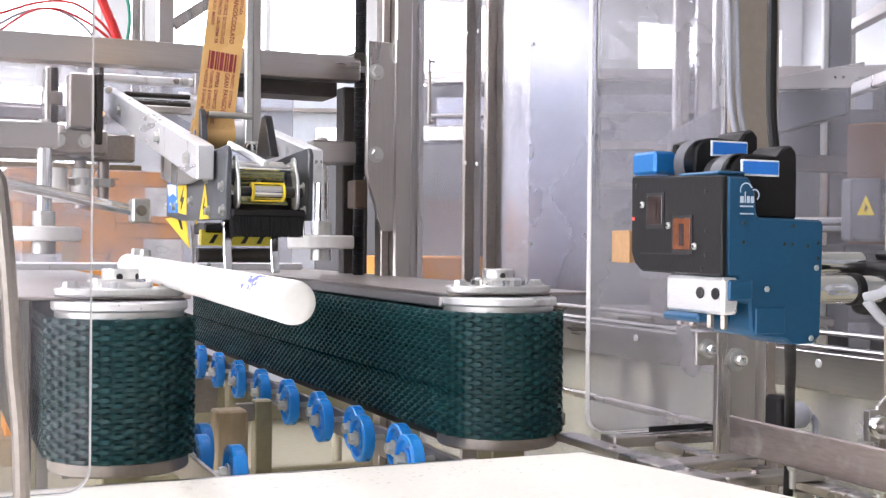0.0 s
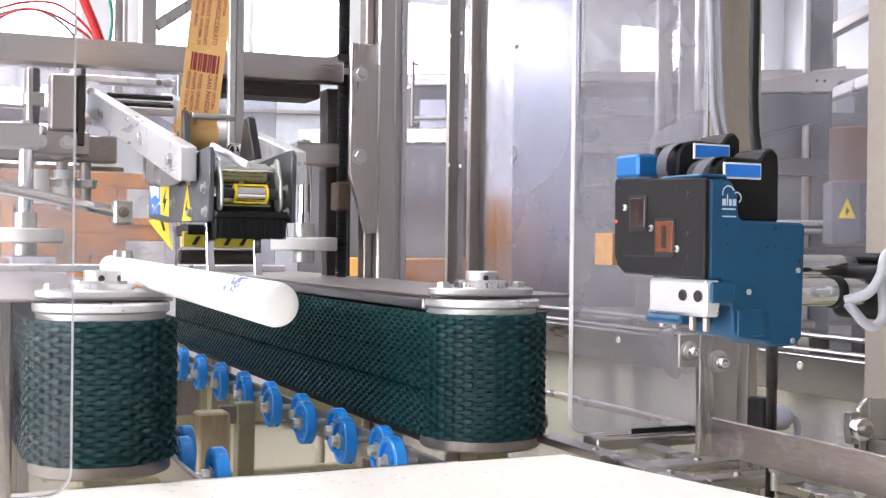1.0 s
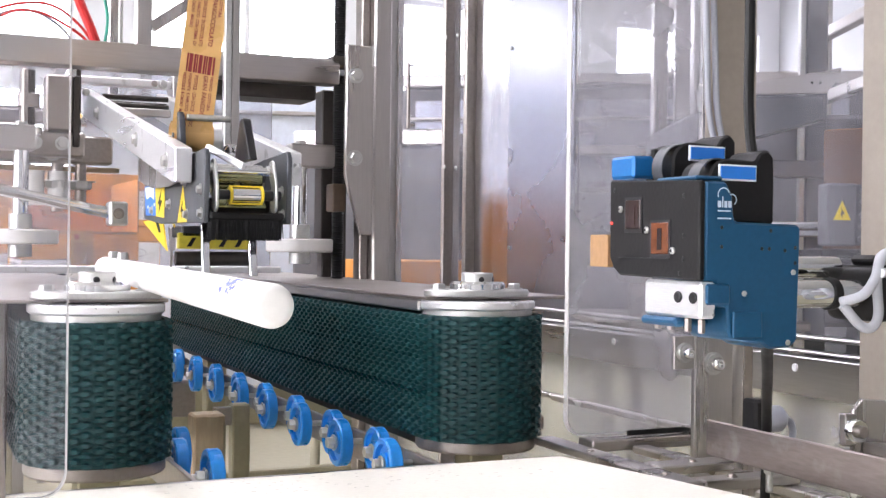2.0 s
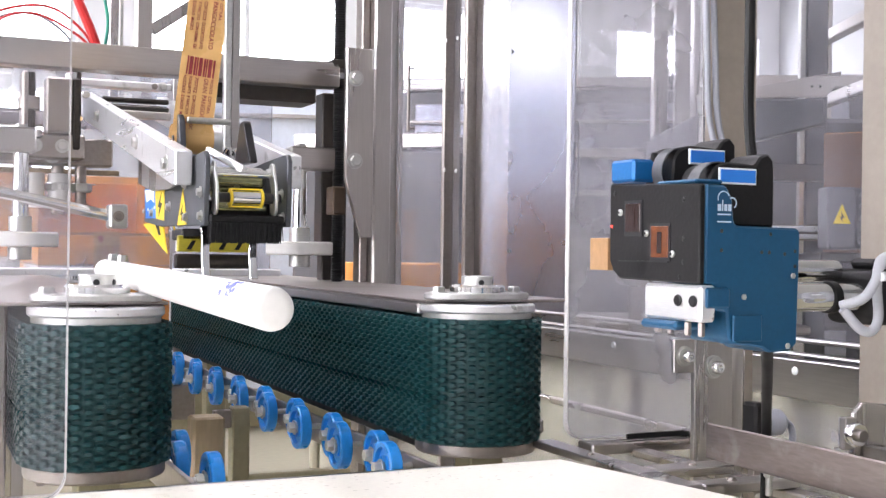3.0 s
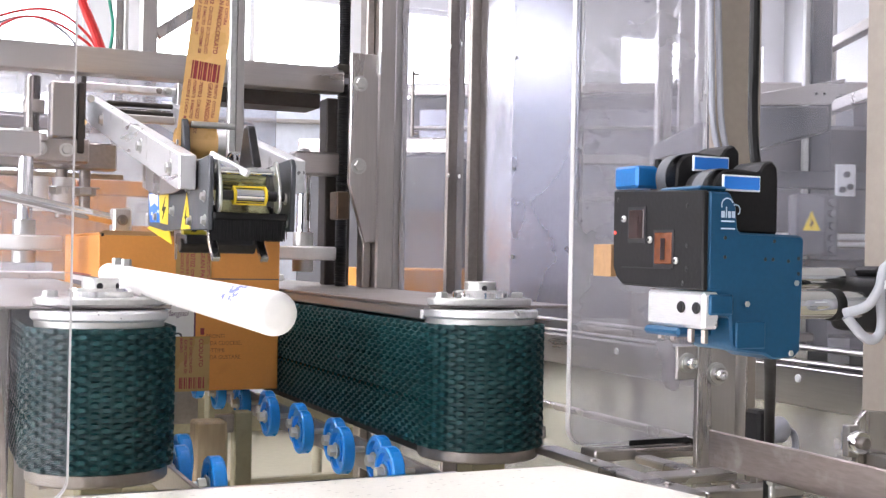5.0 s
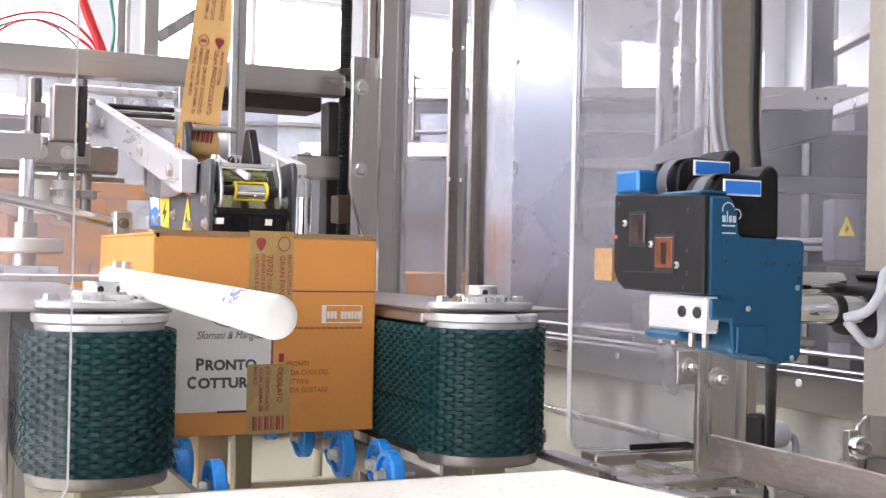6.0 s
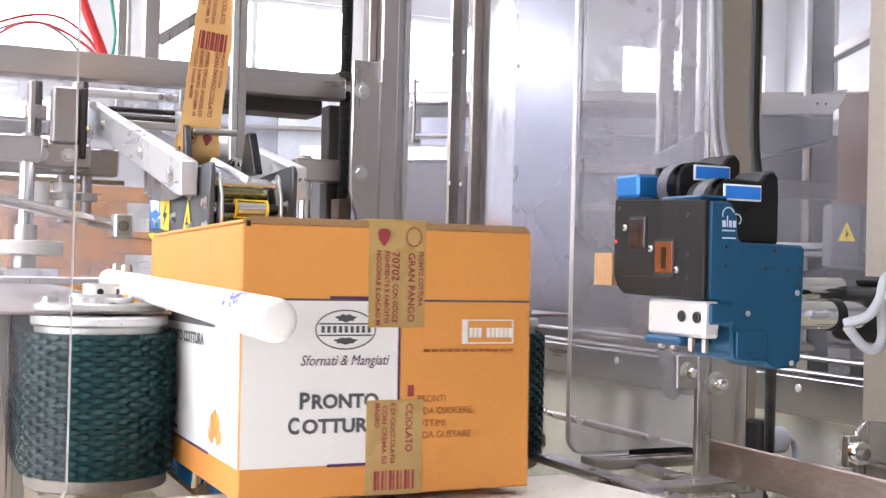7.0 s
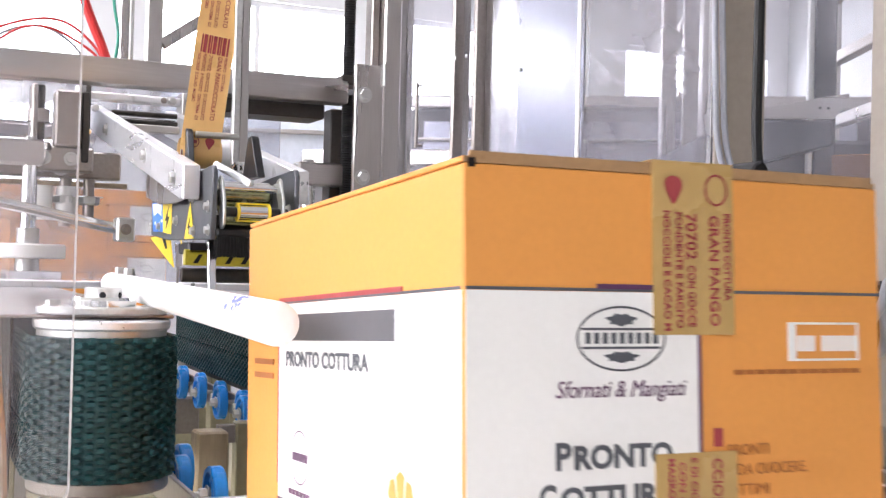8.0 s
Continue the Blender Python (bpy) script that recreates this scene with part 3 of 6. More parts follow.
def mast():
    m = thing("mast", Matrix.Identity(4), "stainless upright with a bolted bracket and a black lead screw", "machine column", "masts")
    part("post", slab(0.687, 0.7175, 1.78, 1.83, 0, 2.2, 0.003), STEEL, m)
    part("post_flange", slab(0.672, 0.6865, 1.80, 1.83, 0, 2.2, 0.002), DULL, m)
    pl = part("bracket", prism([(0.635, ZE + 0.319), (0.6815, ZE + 0.319), (0.6815, ZE + 0.018), (0.662, ZE + 0.018), (0.635, ZE + 0.112)], "y", 1.768, 1.779, 0.0015), STEEL, m, "bolted stainless bracket plate")
    part("bracket_rib", slab(0.6775, 0.6812, 1.755, 1.767, ZE + 0.285, ZE + 0.322, 0.001), ZINC, pl)
    for z in (0.2705, 0.1395):
        part("bolt", bolt((0.6505, 1.768, ZE + z), (0, -1, 0), 0.0095, 0.008), ZINC, pl)
    bm = spin([(0, 0), (0.0085, 0)] + [p for k in range(150) for p in ((0.0105, 0.004 * k + 0.001), (0.0085, 0.004 * k + 0.003))] + [(0, 0.6)], (0.650, 1.845, ZE + 0.30), "z", 14)
    part("lead_screw", bm, BLACKM, m, "black threaded lead screw")
    bm = spin([(0, 0), (0.0085, 0)] + [p for k in range(100) for p in ((0.0105, 0.004 * k + 0.001), (0.0085, 0.004 * k + 0.003))] + [(0, 0.4)], (0.650, 1.845, ZE - 0.12), "z", 14)
    part("lead_screw", bm, BLACKM, m, "black threaded lead screw")
    part("nut_block", slab(0.633, 0.68, 1.83, 1.88, ZE + 0.295, ZE + 0.31, 0.002), DARKST, m)
    part("carriage", slab(0.634, 0.662, 1.8815, 1.92, ZE + 0.01, ZE + 0.26, 0.002), DARKST, m, "dark oily carriage")
    part("carriage_lug", slab(0.626, 0.648, 1.80, 1.835, ZE + 0.055, ZE + 0.10, 0.002), BROWNST, m)
    part("back_channel", slab(0.650, 0.694, 1.925, 1.95, ZE - 0.15, ZE + 0.262, 0.002), DARKST, m)
    return m


mast()


def mast_far():
    m = thing("mast", Matrix.Identity(4), "dark steel hanger with a clamp under the bridge beam", "machine column", "masts")
    part("post", slab(0.200, 0.2404, 1.93, 1.979, ZE + 0.174, ZE + 0.262, 0.003), DULL, m)
    part("post_flange", slab(0.2406, 0.2512, 1.93, 1.979, ZE + 0.150, ZE + 0.262, 0.002), DARKST, m, "dark oily flange")
    part("slide", slab(0.160, 0.169, 1.88, 1.929, ZE + 0.16, ZE + 0.262, 0.003), DULL, m)
    part("clamp", slab(0.17, 0.26, 1.935, 1.979, ZE + 0.135, ZE + 0.1735, 0.003), DULL, m)
    for x in (0.165, 0.205):
        part("bolt", bolt((x + 0.02, 1.935, ZE + 0.155), (0, -1, 0), 0.008, 0.007), ZINC, m)
    return m


mast_far()


def bridge():
    b = thing("bridge_beam", Matrix.Identity(4), "stainless square tube beam across the lane", "beam")
    part("tube", slab(-0.8, 0.646, 1.83, 1.87, ZE + 0.263, ZE + 0.303, 0.003, None, 2), STEEL_H, b)
    # dark strip that builds the beam's underside shading as a solid
    part("lower_tray", slab(0.405, 0.62, 1.872, 1.95, ZE + 0.240, ZE + 0.266, 0.003), DARKST, b, "dark strip standing for shade under the beam")
    return b


bridge()


def head_carrier():
    """Cross pieces and rollers between the rear ends of the head's arms."""
    c = thing("head_carrier", Matrix.Identity(4), "aluminium cross bars with dark rollers behind the taping head", "machine frame")
    bar = part("cross_bar", slab(0.262, 0.428, 2.100, 2.13, ZE + 0.2735, ZE + 0.2865, 0.002), ALU, c, "bright cross bar")
    part("bolt", bolt((0.412, 2.10, ZE + 0.280), (0, -1, 0), 0.006, 0.006), ZINC, bar)
    part("bolt", bolt((0.398, 2.10, ZE + 0.280), (0, -1, 0), 0.004, 0.005), DULL, bar)
    part("end_plate", slab(0.4285, 0.436, 2.09, 2.14, ZE + 0.255, ZE + 0.296, 0.001), STEEL, c)
    part("end_plate", slab(0.2535, 0.2615, 2.00, 2.14, ZE + 0.180, ZE + 0.2865, 0.001), DARKST, c, "dark oily end plate")
    for y, z, r, m in ((2.05, 0.247, 0.0045, DARKST), (2.06, 0.2385, 0.004, CHROME), (2.045, 0.233, 0.004, DARKST)):
        part("roller", rod((0.302, y, ZE + z), (0.412, y, ZE + z), r, 18), m, c)
    part("lower_bar", slab(0.303, 0.412, 2.025, 2.04, ZE + 0.2145, ZE + 0.2275, 0.0015), STEEL_H, c)
    part("knob", rod((0.268, 1.99, ZE + 0.245), (0.268, 1.9995, ZE + 0.245), 0.006, 16), ZINC, c)
    part("knob", rod((0.258, 1.988, ZE + 0.205), (0.258, 1.9995, ZE + 0.205), 0.005, 16), CHROME, c)
    return c


head_carrier()


def press_wheel(x, y, arm_to, z0=0.0):
    p = thing("press_wheel", pose(x, y, ZE + z0), "white plastic disc on a steel spindle under a clamp arm", "press wheel", "press wheels")
    part("disc", spin([(0, -0.011), (0.052, -0.011), (0.0545, -0.0085), (0.0545, 0.0085), (0.052, 0.011), (0, 0.011)], (0, 0, 0), "z", 48), WHITEP, p, "white plastic disc")
    part("spindle", rod((0, 0, 0.011), (0, 0, 0.15), 0.0115, 24), CHROME, p, "polished spindle")
    part("collar", rod((0, 0, 0.0112), (0, 0, 0.034), 0.0165, 24), ZINC, p)
    part("nut", rod((0, 0, -0.03), (0, 0, -0.0112), 0.017, 24), ZINC, p)
    a, c = (0.0, arm_to) if arm_to > 0 else (arm_to, 0.0)
    part("arm", slab(a - 0.022, c + 0.02, -0.02, 0.02, 0.128, 0.165, 0.003), STEEL_H, p, "machined clamp arm")
    part("cap_screw", bolt((0, 0, 0.165), (0, 0, 1), 0.009, 0.006), ZINC, p)
    return p


press_wheel(0.590, 1.86, 0.036)
press_wheel(0.158, 1.86, -0.16, 0.008)


def side_bar():
    s = thing("cross_bar", Matrix.Identity(4), "dull steel cross bar with bolted studs", "beam")
    part("bar", slab(-0.5, 0.31, 1.98, 2.02, ZE + 0.128, ZE + 0.172, 0.003), DULL, s)
    part("bar", slab(-0.5, 0.33, 2.04, 2.06, ZE + 0.118, ZE + 0.126, 0.001), WOOD, s, "brown strip")
    for x, r in ((0.215, 0.011), (0.245, 0.009)):
        part("bolt", bolt((x, 1.98, ZE + 0.145), (0, -1, 0), r, 0.009), ZINC, s)
    for x in (0.225, 0.262):
        part("stud", rod((x, 2.0, ZE + 0.05), (x, 2.0, ZE + 0.135), 0.009, 16), DULL, s)
        part("nut", bolt((x, 2.0, ZE + 0.10), (0, 0, -1), 0.018, 0.014), ZINC, s)
        part("fitting", rod((x - 0.035, 2.0, ZE + 0.06), (x - 0.035, 2.0, ZE + 0.115), 0.016, 20), WHITEP, s)
    a = thing("adjuster", pose(0.172, 1.9, ZE), "dull threaded adjuster hanging from the bridge beam", "adjuster")
    part("rod", rod((0, 0, 0.175), (0, 0, 0.262), 0.009, 16), DARKST, a)
    part("collar", rod((0, 0, 0.205), (0, 0, 0.225), 0.016, 20), DULL, a)
    part("knob", rod((0, 0, 0.163), (0, 0, 0.1748), 0.02, 20), DULL, a)
    d = thing("guide_rod", Matrix.Identity(4), "sloping polished rod ending in a clamp block", "rod")
    part("rod", rod((-0.05, 1.82, ZE + 0.11), (0.285, 1.82, ZE + 0.044), 0.0085, 20), CHROME, d)
    part("block", slab(0.278, 0.305, 1.80, 1.84, ZE + 0.026, ZE + 0.062, 0.003), ZINC, d, "clamp block")
    part("bolt", bolt((0.291, 1.80, ZE + 0.044), (0, -1, 0), 0.006, 0.006), DULL, d)

    v = thing("guard_rod", Matrix.Identity(4), "bent grey guard rod before the acrylic guard", "rod")
    part("rod", tube([(0.066, 0.9, 0.0), (0.064, 0.9, ZE - 0.25), (0.056, 0.9, ZE - 0.08), (0.048, 0.9, ZE + 0.02), (0.040, 0.9, ZE + 0.05), (0.0, 0.9, ZE + 0.09), (-0.1, 0.9, ZE + 0.10)], 0.006), DULL, v)


side_bar()

# ---- tape head ----


def tape_head():
    h = thing("taping_machine", pose(0.357, 1.36, ZE), "carton taping head with dark side plates, rollers and a brush", "taping head")
    xl, xr = -0.049, 0.046
    # long aluminium side arms sloping down to the head
    for x, col in ((xl - 0.016, ALU), (xr + 0.020, ALU)):
        near, far = (0.0, 0.0925), (0.80, 0.250)
        out = [(near[0], near[1] - 0.022), (near[0] - 0.0, near[1] + 0.018), (far[0], far[1] + 0.020), (far[0] + 0.01, far[1] - 0.024), (0.02, near[1] - 0.021)]
        arm = part("side_arm", prism(out, "x", x - 0.010, x + 0.010, 0.0015), ALU, h, "bright machined aluminium arm")
        if x < 0:
            for y, z in ((0.05, 0.098), (0.25, 0.139), (0.60, 0.208)):
                part("bolt", bolt((x - 0.010, y, z), (-1, 0, 0), 0.0075, 0.006), ZINC, arm)
    for x in (xl, xr):
        out = [(-0.047, 0.024), (-0.05, 0.10), (-0.043, 0.108), (0.05, 0.104), (0.20, 0.094), (0.312, 0.084), (0.312, 0.034), (0.20, 0.026)]
        pl = part("side_plate", prism(out, "x", x - 0.003, x + 0.003, 0.001), GREYM, h, "dark grey side plate")
        for y, z in ((-0.035, 0.035), (-0.03, 0.062), (0.04, 0.035), (0.05, 0.075), (0.14, 0.05), (0.25, 0.045)):
            part("bolt", bolt((x - 0.003, y, z), (-1, 0, 0), 0.005, 0.005), ZINC, pl)
    part("arm_web", prism([(0.02, 0.0755), (0.30, 0.128), (0.30, 0.086), (0.20, 0.072), (0.10, 0.070)], "x", xl - 0.014, xl - 0.011, 0.0005), STEEL, h, "thin steel web under the arm")
    part("horn", prism([(0.0, 0.10), (0.03, 0.148), (0.034, 0.152), (0.048, 0.150), (0.07, 0.10)], "x", xr - 0.034, xr - 0.024, 0.001), BLACKM, h, "black upright horn")
    part("horn", prism([(0.10, 0.11), (0.11, 0.155), (0.12, 0.165), (0.14, 0.165), (0.16, 0.10)], "x", xl + 0.001, xl + 0.009, 0.001), GREYM, h)
    # stickers on the plate
    zst = xl - 0.0034
    part("sticker", prism([(0.091, 0.026), (0.037, 0.026), (0.061, 0.0705)], "x", zst - 0.0003, zst, 0), YELLOW, h, "yellow warning triangle", smooth=False)
    part("sticker_mark", prism([(0.066, 0.031), (0.055, 0.041), (0.063, 0.042), (0.060, 0.052), (0.072, 0.039), (0.065, 0.038)], "x", zst - 0.0006, zst - 0.0003, 0), BLACKP, h, smooth=False)
    part("sticker", prism([(0.295, 0.0385), (0.2245, 0.037), (0.2335, 0.078), (0.308, 0.0785)], "x", zst - 0.0004, zst - 0.0001, 0), LABELB, h, "blue and white notice", smooth=False)
    part("sticker", prism([(0.290, 0.060), (0.262, 0.064), (0.238, 0.058), (0.2385, 0.0765), (0.303, 0.077)], "x", zst - 0.0007, zst - 0.0004, 0), LABELW, h, smooth=False)
    for y, z in ((0.285, 0.048), (0.262, 0.044), (0.240, 0.050)):
        part("sticker", prism([(y, z), (y - 0.010, z), (y - 0.010, z + 0.004), (y, z + 0.004)], "x", zst - 0.0007, zst - 0.0004, 0), LABELW, h, smooth=False)
    part("sticker", prism([(0.2235, 0.0365), (0.1705, 0.033), (0.1695, 0.0775), (0.2325, 0.078)], "x", zst - 0.0004, zst - 0.0001, 0), YELLOW, h, "yellow warning sticker", smooth=False)
    part("sticker_mark", prism([(0.206, 0.040), (0.183, 0.056), (0.197, 0.057), (0.188, 0.070), (0.212, 0.052), (0.200, 0.051)], "x", zst - 0.0007, zst - 0.0004, 0), BLACKP, h, smooth=False)
    # upper tape path
    part("cross_rod", rod((xl + 0.012, 0.115, 0.158), (xr - 0.028, 0.115, 0.158), 0.0042, 16), ZINC, h)
    part("tape_roller", rod((xl + 0.002, 0.14, 0.136), (xr - 0.030, 0.14, 0.136), 0.018, 28), ALU, h, "aluminium tape roller")
    part("rear_roller", rod((xl + 0.003, 0.05, 0.085), (xr - 0.003, 0.05, 0.085), 0.012, 24), CHROME, h)
    part("tape_web", prism([(0.035, 0.074), (-0.01, 0.045), (-0.008, 0.043), (0.037, 0.072)], "x", -0.03, 0.03, 0), GOLD, h, "yellow-green tape web", smooth=False)
    part("tape_bar", beam((xl + 0.008, -0.01, 0.112), (-0.006, -0.045, 0.088), 0.008, 0.008, 0.0015), ALU, h, "slanted bright bar")
    part("rear_bar", slab(xl + 0.004, xr - 0.004, 0.10, 0.16, 0.008, 0.0225, 0.002), BLACKM, h)
    part("mid_block", slab(xl + 0.003, xr - 0.003, 0.02, 0.09, 0.026, 0.055, 0.003), BLACKM, h)
    # moving roller arm
    bm = rod((xl + 0.004, -0.20, 0.0), (xr - 0.004, -0.20, 0.0), 0.003, 12)
    arm = part("roller_arm", bm, ZINC, h, "swinging arm with the wipe-down roller")
    arm.matrix_basis = pose(0, 0.20, 0.02)
    y0 = -0.235
    part("roller", rod((-0.021, y0 - 0.012, 0.036), (0.012, y0 - 0.012, 0.036), 0.0078, 28), CHROME, arm, "bright wipe-down roller")
    for a, b in ((-0.0238, -0.0212), (0.0122, 0.0148)):
        part("roller_rim", rod((a, y0 - 0.012, 0.036), (b, y0 - 0.012, 0.036), 0.0102, 28), YELLOW, arm, "yellow roller rim")
    for z in (0.0262, 0.0458):
        part("roller_guard", slab(-0.0238, 0.0148, y0 - 0.014, y0 - 0.010, z - 0.001, z + 0.001, 0.0005), YELLOW, arm)
    part("spindle", rod((xl + 0.008, y0 - 0.012, 0.036), (xr - 0.010, y0 - 0.012, 0.036), 0.0058, 20), BLACKM, arm)
    part("roller", rod((xl + 0.012, y0 - 0.004, 0.064), (xr - 0.016, y0 - 0.004, 0.064), 0.0045, 24), CHROME, arm, "slim chrome roller")
    part("roller", rod((xl + 0.014, y0 + 0.03, 0.056), (xr - 0.022, y0 + 0.03, 0.056), 0.012, 24), GOLD, arm, "tape-wound roller")
    for x in (xl + 0.009, xr - 0.018):
        pts = [(y0 - 0.004 + 0.011 * math.cos(a), 0.066 + 0.011 * math.sin(a)) for a in [radians(k) for k in range(0, 181, 20)]] + [(y0 - 0.024 + 0.0, 0.05), (y0 - 0.026, 0.034)] + [(y0 - 0.014 + 0.012 * math.cos(a), 0.026 + 0.010 * math.sin(a)) for a in [radians(k) for k in range(200, 341, 28)]] + [(y0 - 0.006, 0.045)]
        part("link_plate", prism(pts, "x", x - 0.0015, x + 0.0015, 0.0006), ZINC, arm, "curved zinc link plate")
        part("link_screw", bolt((x - 0.0016, y0 - 0.004, 0.066), (-1, 0, 0), 0.005, 0.005), ZINC, arm)
    part("brush_holder", slab(xl + 0.003, xr - 0.006, y0 - 0.016, y0 + 0.012, 0.0075, 0.0165, 0.002), BLACKP, arm, "black brush holder")
    bm = bmesh.new()
    rnd = random.Random(9)
    bm = slab(xl + 0.006, xr - 0.009, y0 - 0.011, y0 + 0.002, -0.010, 0.008, 0.001, bm)
    for i in range(900):
        x = xl + 0.005 + (xr - xl - 0.013) * rnd.random()
        y = y0 - 0.016 + 0.02 * rnd.random()
        w = 0.0005
        zlow = -0.0135 + rnd.uniform(-0.002, 0.002)
        dx, dy = rnd.uniform(-0.001, 0.001), rnd.uniform(-0.003, 0.0005)
        top = [bm.verts.new((x + a * w, y + b * w, 0.008)) for a, b in ((-1, -1), (1, -1), (1, 1), (-1, 1))]
        low = [bm.verts.new((x + dx + a * w * 0.6, y + dy + b * w * 0.6, zlow)) for a, b in ((-1, -1), (1, -1), (1, 1), (-1, 1))]
        for k in range(4):
            bm.faces.new((top[k], top[(k + 1) % 4], low[(k + 1) % 4], low[k]))
        bm.faces.new(low[::-1])
    part("bristles", bm, BRISTLE, arm, "black bristles", smooth=False)
    # spring wipers and hanging guards that the carton swings up
    foot = part("wiper_shaft", rod((xl + 0.003, 0, 0), (xr - 0.003, 0, 0), 0.003, 12), ZINC, h, "shaft of the spring wipers")
    foot.matrix_basis = pose(0, 0.005, 0.03)
    for x in (xl + 0.004, xr - 0.036):
        pts = [(-0.022, 0.0), (-0.016, 0.0), (-0.020, -0.022), (-0.020, -0.042), (-0.026, -0.066), (-0.034, -0.066), (-0.027, -0.042), (-0.027, -0.022)]
        part("wiper", prism(pts, "x", x - 0.003, x + 0.006, 0.0006), CHROME, foot, "bent spring-steel wiper")
        part("wiper_arm", beam((x, 0.0, 0.0), (x, -0.02, -0.002), 0.004, 0.006, 0.0005), ZINC, foot)
    rear = part("guard_shaft", rod((xl + 0.003, 0, 0), (xr - 0.003, 0, 0), 0.003, 12), ZINC, h, "shaft of the knife guard")
    rear.matrix_basis = pose(0, 0.36, 0.05)
    part("guard_sticker", prism([(-0.0005, -0.0185), (-0.1385, -0.0161), (-0.1702, -0.0593)], "x", xl + 0.0040, xl + 0.0055, 0), YELLOW, rear, "yellow knife guard", smooth=False)
    part("sticker_mark", prism([(-0.096, -0.021), (-0.115, -0.021), (-0.130, -0.035), (-0.119, -0.035)], "x", xl + 0.0033, xl + 0.0039, 0), BLACKP, rear, smooth=False)
    part("guard_sticker", prism([(-0.1698, -0.0049), (-0.1913, -0.0039), (-0.2277, -0.0403), (-0.2135, -0.0288)], "x", xl + 0.0040, xl + 0.0055, 0), YELLOW, rear, smooth=False)
    part("guard_blade", prism([(-0.165, -0.028), (-0.215, -0.034), (-0.217, -0.056), (-0.189, -0.059), (-0.185, -0.080), (-0.179, -0.080), (-0.179, -0.059)], "x", xl + 0.0062, xl + 0.0085, 0.0005), STEEL, rear)
    part("guard_bar", slab(xl, xr, -0.26, -0.25, -0.056, -0.036, 0.001), DULLY, rear, "yellow and black guard bar")
    for k in range(4):
        part("guard_mark", prism([(xl + 0.01 + k * 0.02, -0.053), (xl + 0.016 + k * 0.02, -0.053), (xl + 0.022 + k * 0.02, -0.042), (xl + 0.017 + k * 0.02, -0.042)], "y", -0.2608, -0.2602, 0), BLACKP, rear, smooth=False)
    part("guard_roller", rod((xl, -0.24, -0.068), (xr, -0.24, -0.068), 0.009, 20), DARKST, rear)
    return h, arm, foot, rear


HEAD, ROLLER_ARM, WIPERS, KNIFE_GUARD = tape_head()

# ---- the tape ribbon and its post ----


PRINTS = []


def oval(cx, cz, a, b, t, axis, at, n=28):
    """A flat oval ring in the plane square to the axis."""
    bm = bmesh.new()
    for k in range(n):
        p, q = 2 * math.pi * k / n, 2 * math.pi * (k + 1) / n
        quad = [(cx + (a - s) * math.cos(u), cz + (b - s) * math.sin(u)) for s, u in ((0, p), (0, q), (t, q), (t, p))]
        bm.faces.new([bm.verts.new((x, at, z) if axis == "y" else (at, x, z)) for x, z in quad])
    return bm


def print_pose(x, z, upright):
    """Pose of a printed word on the leaning tape; below the roller's crest it runs on inside the wrapped roller."""
    y = -0.0007
    if z < 0.010:
        y, z = 0.018, 0.0
    m = Matrix.Rotation(radians(6.5), 4, "Y") @ Matrix.Translation((x, y, z))
    return m @ Matrix.Rotation(radians(90), 4, "X") @ Matrix.Rotation(radians(-90), 4, "Z") if upright else m


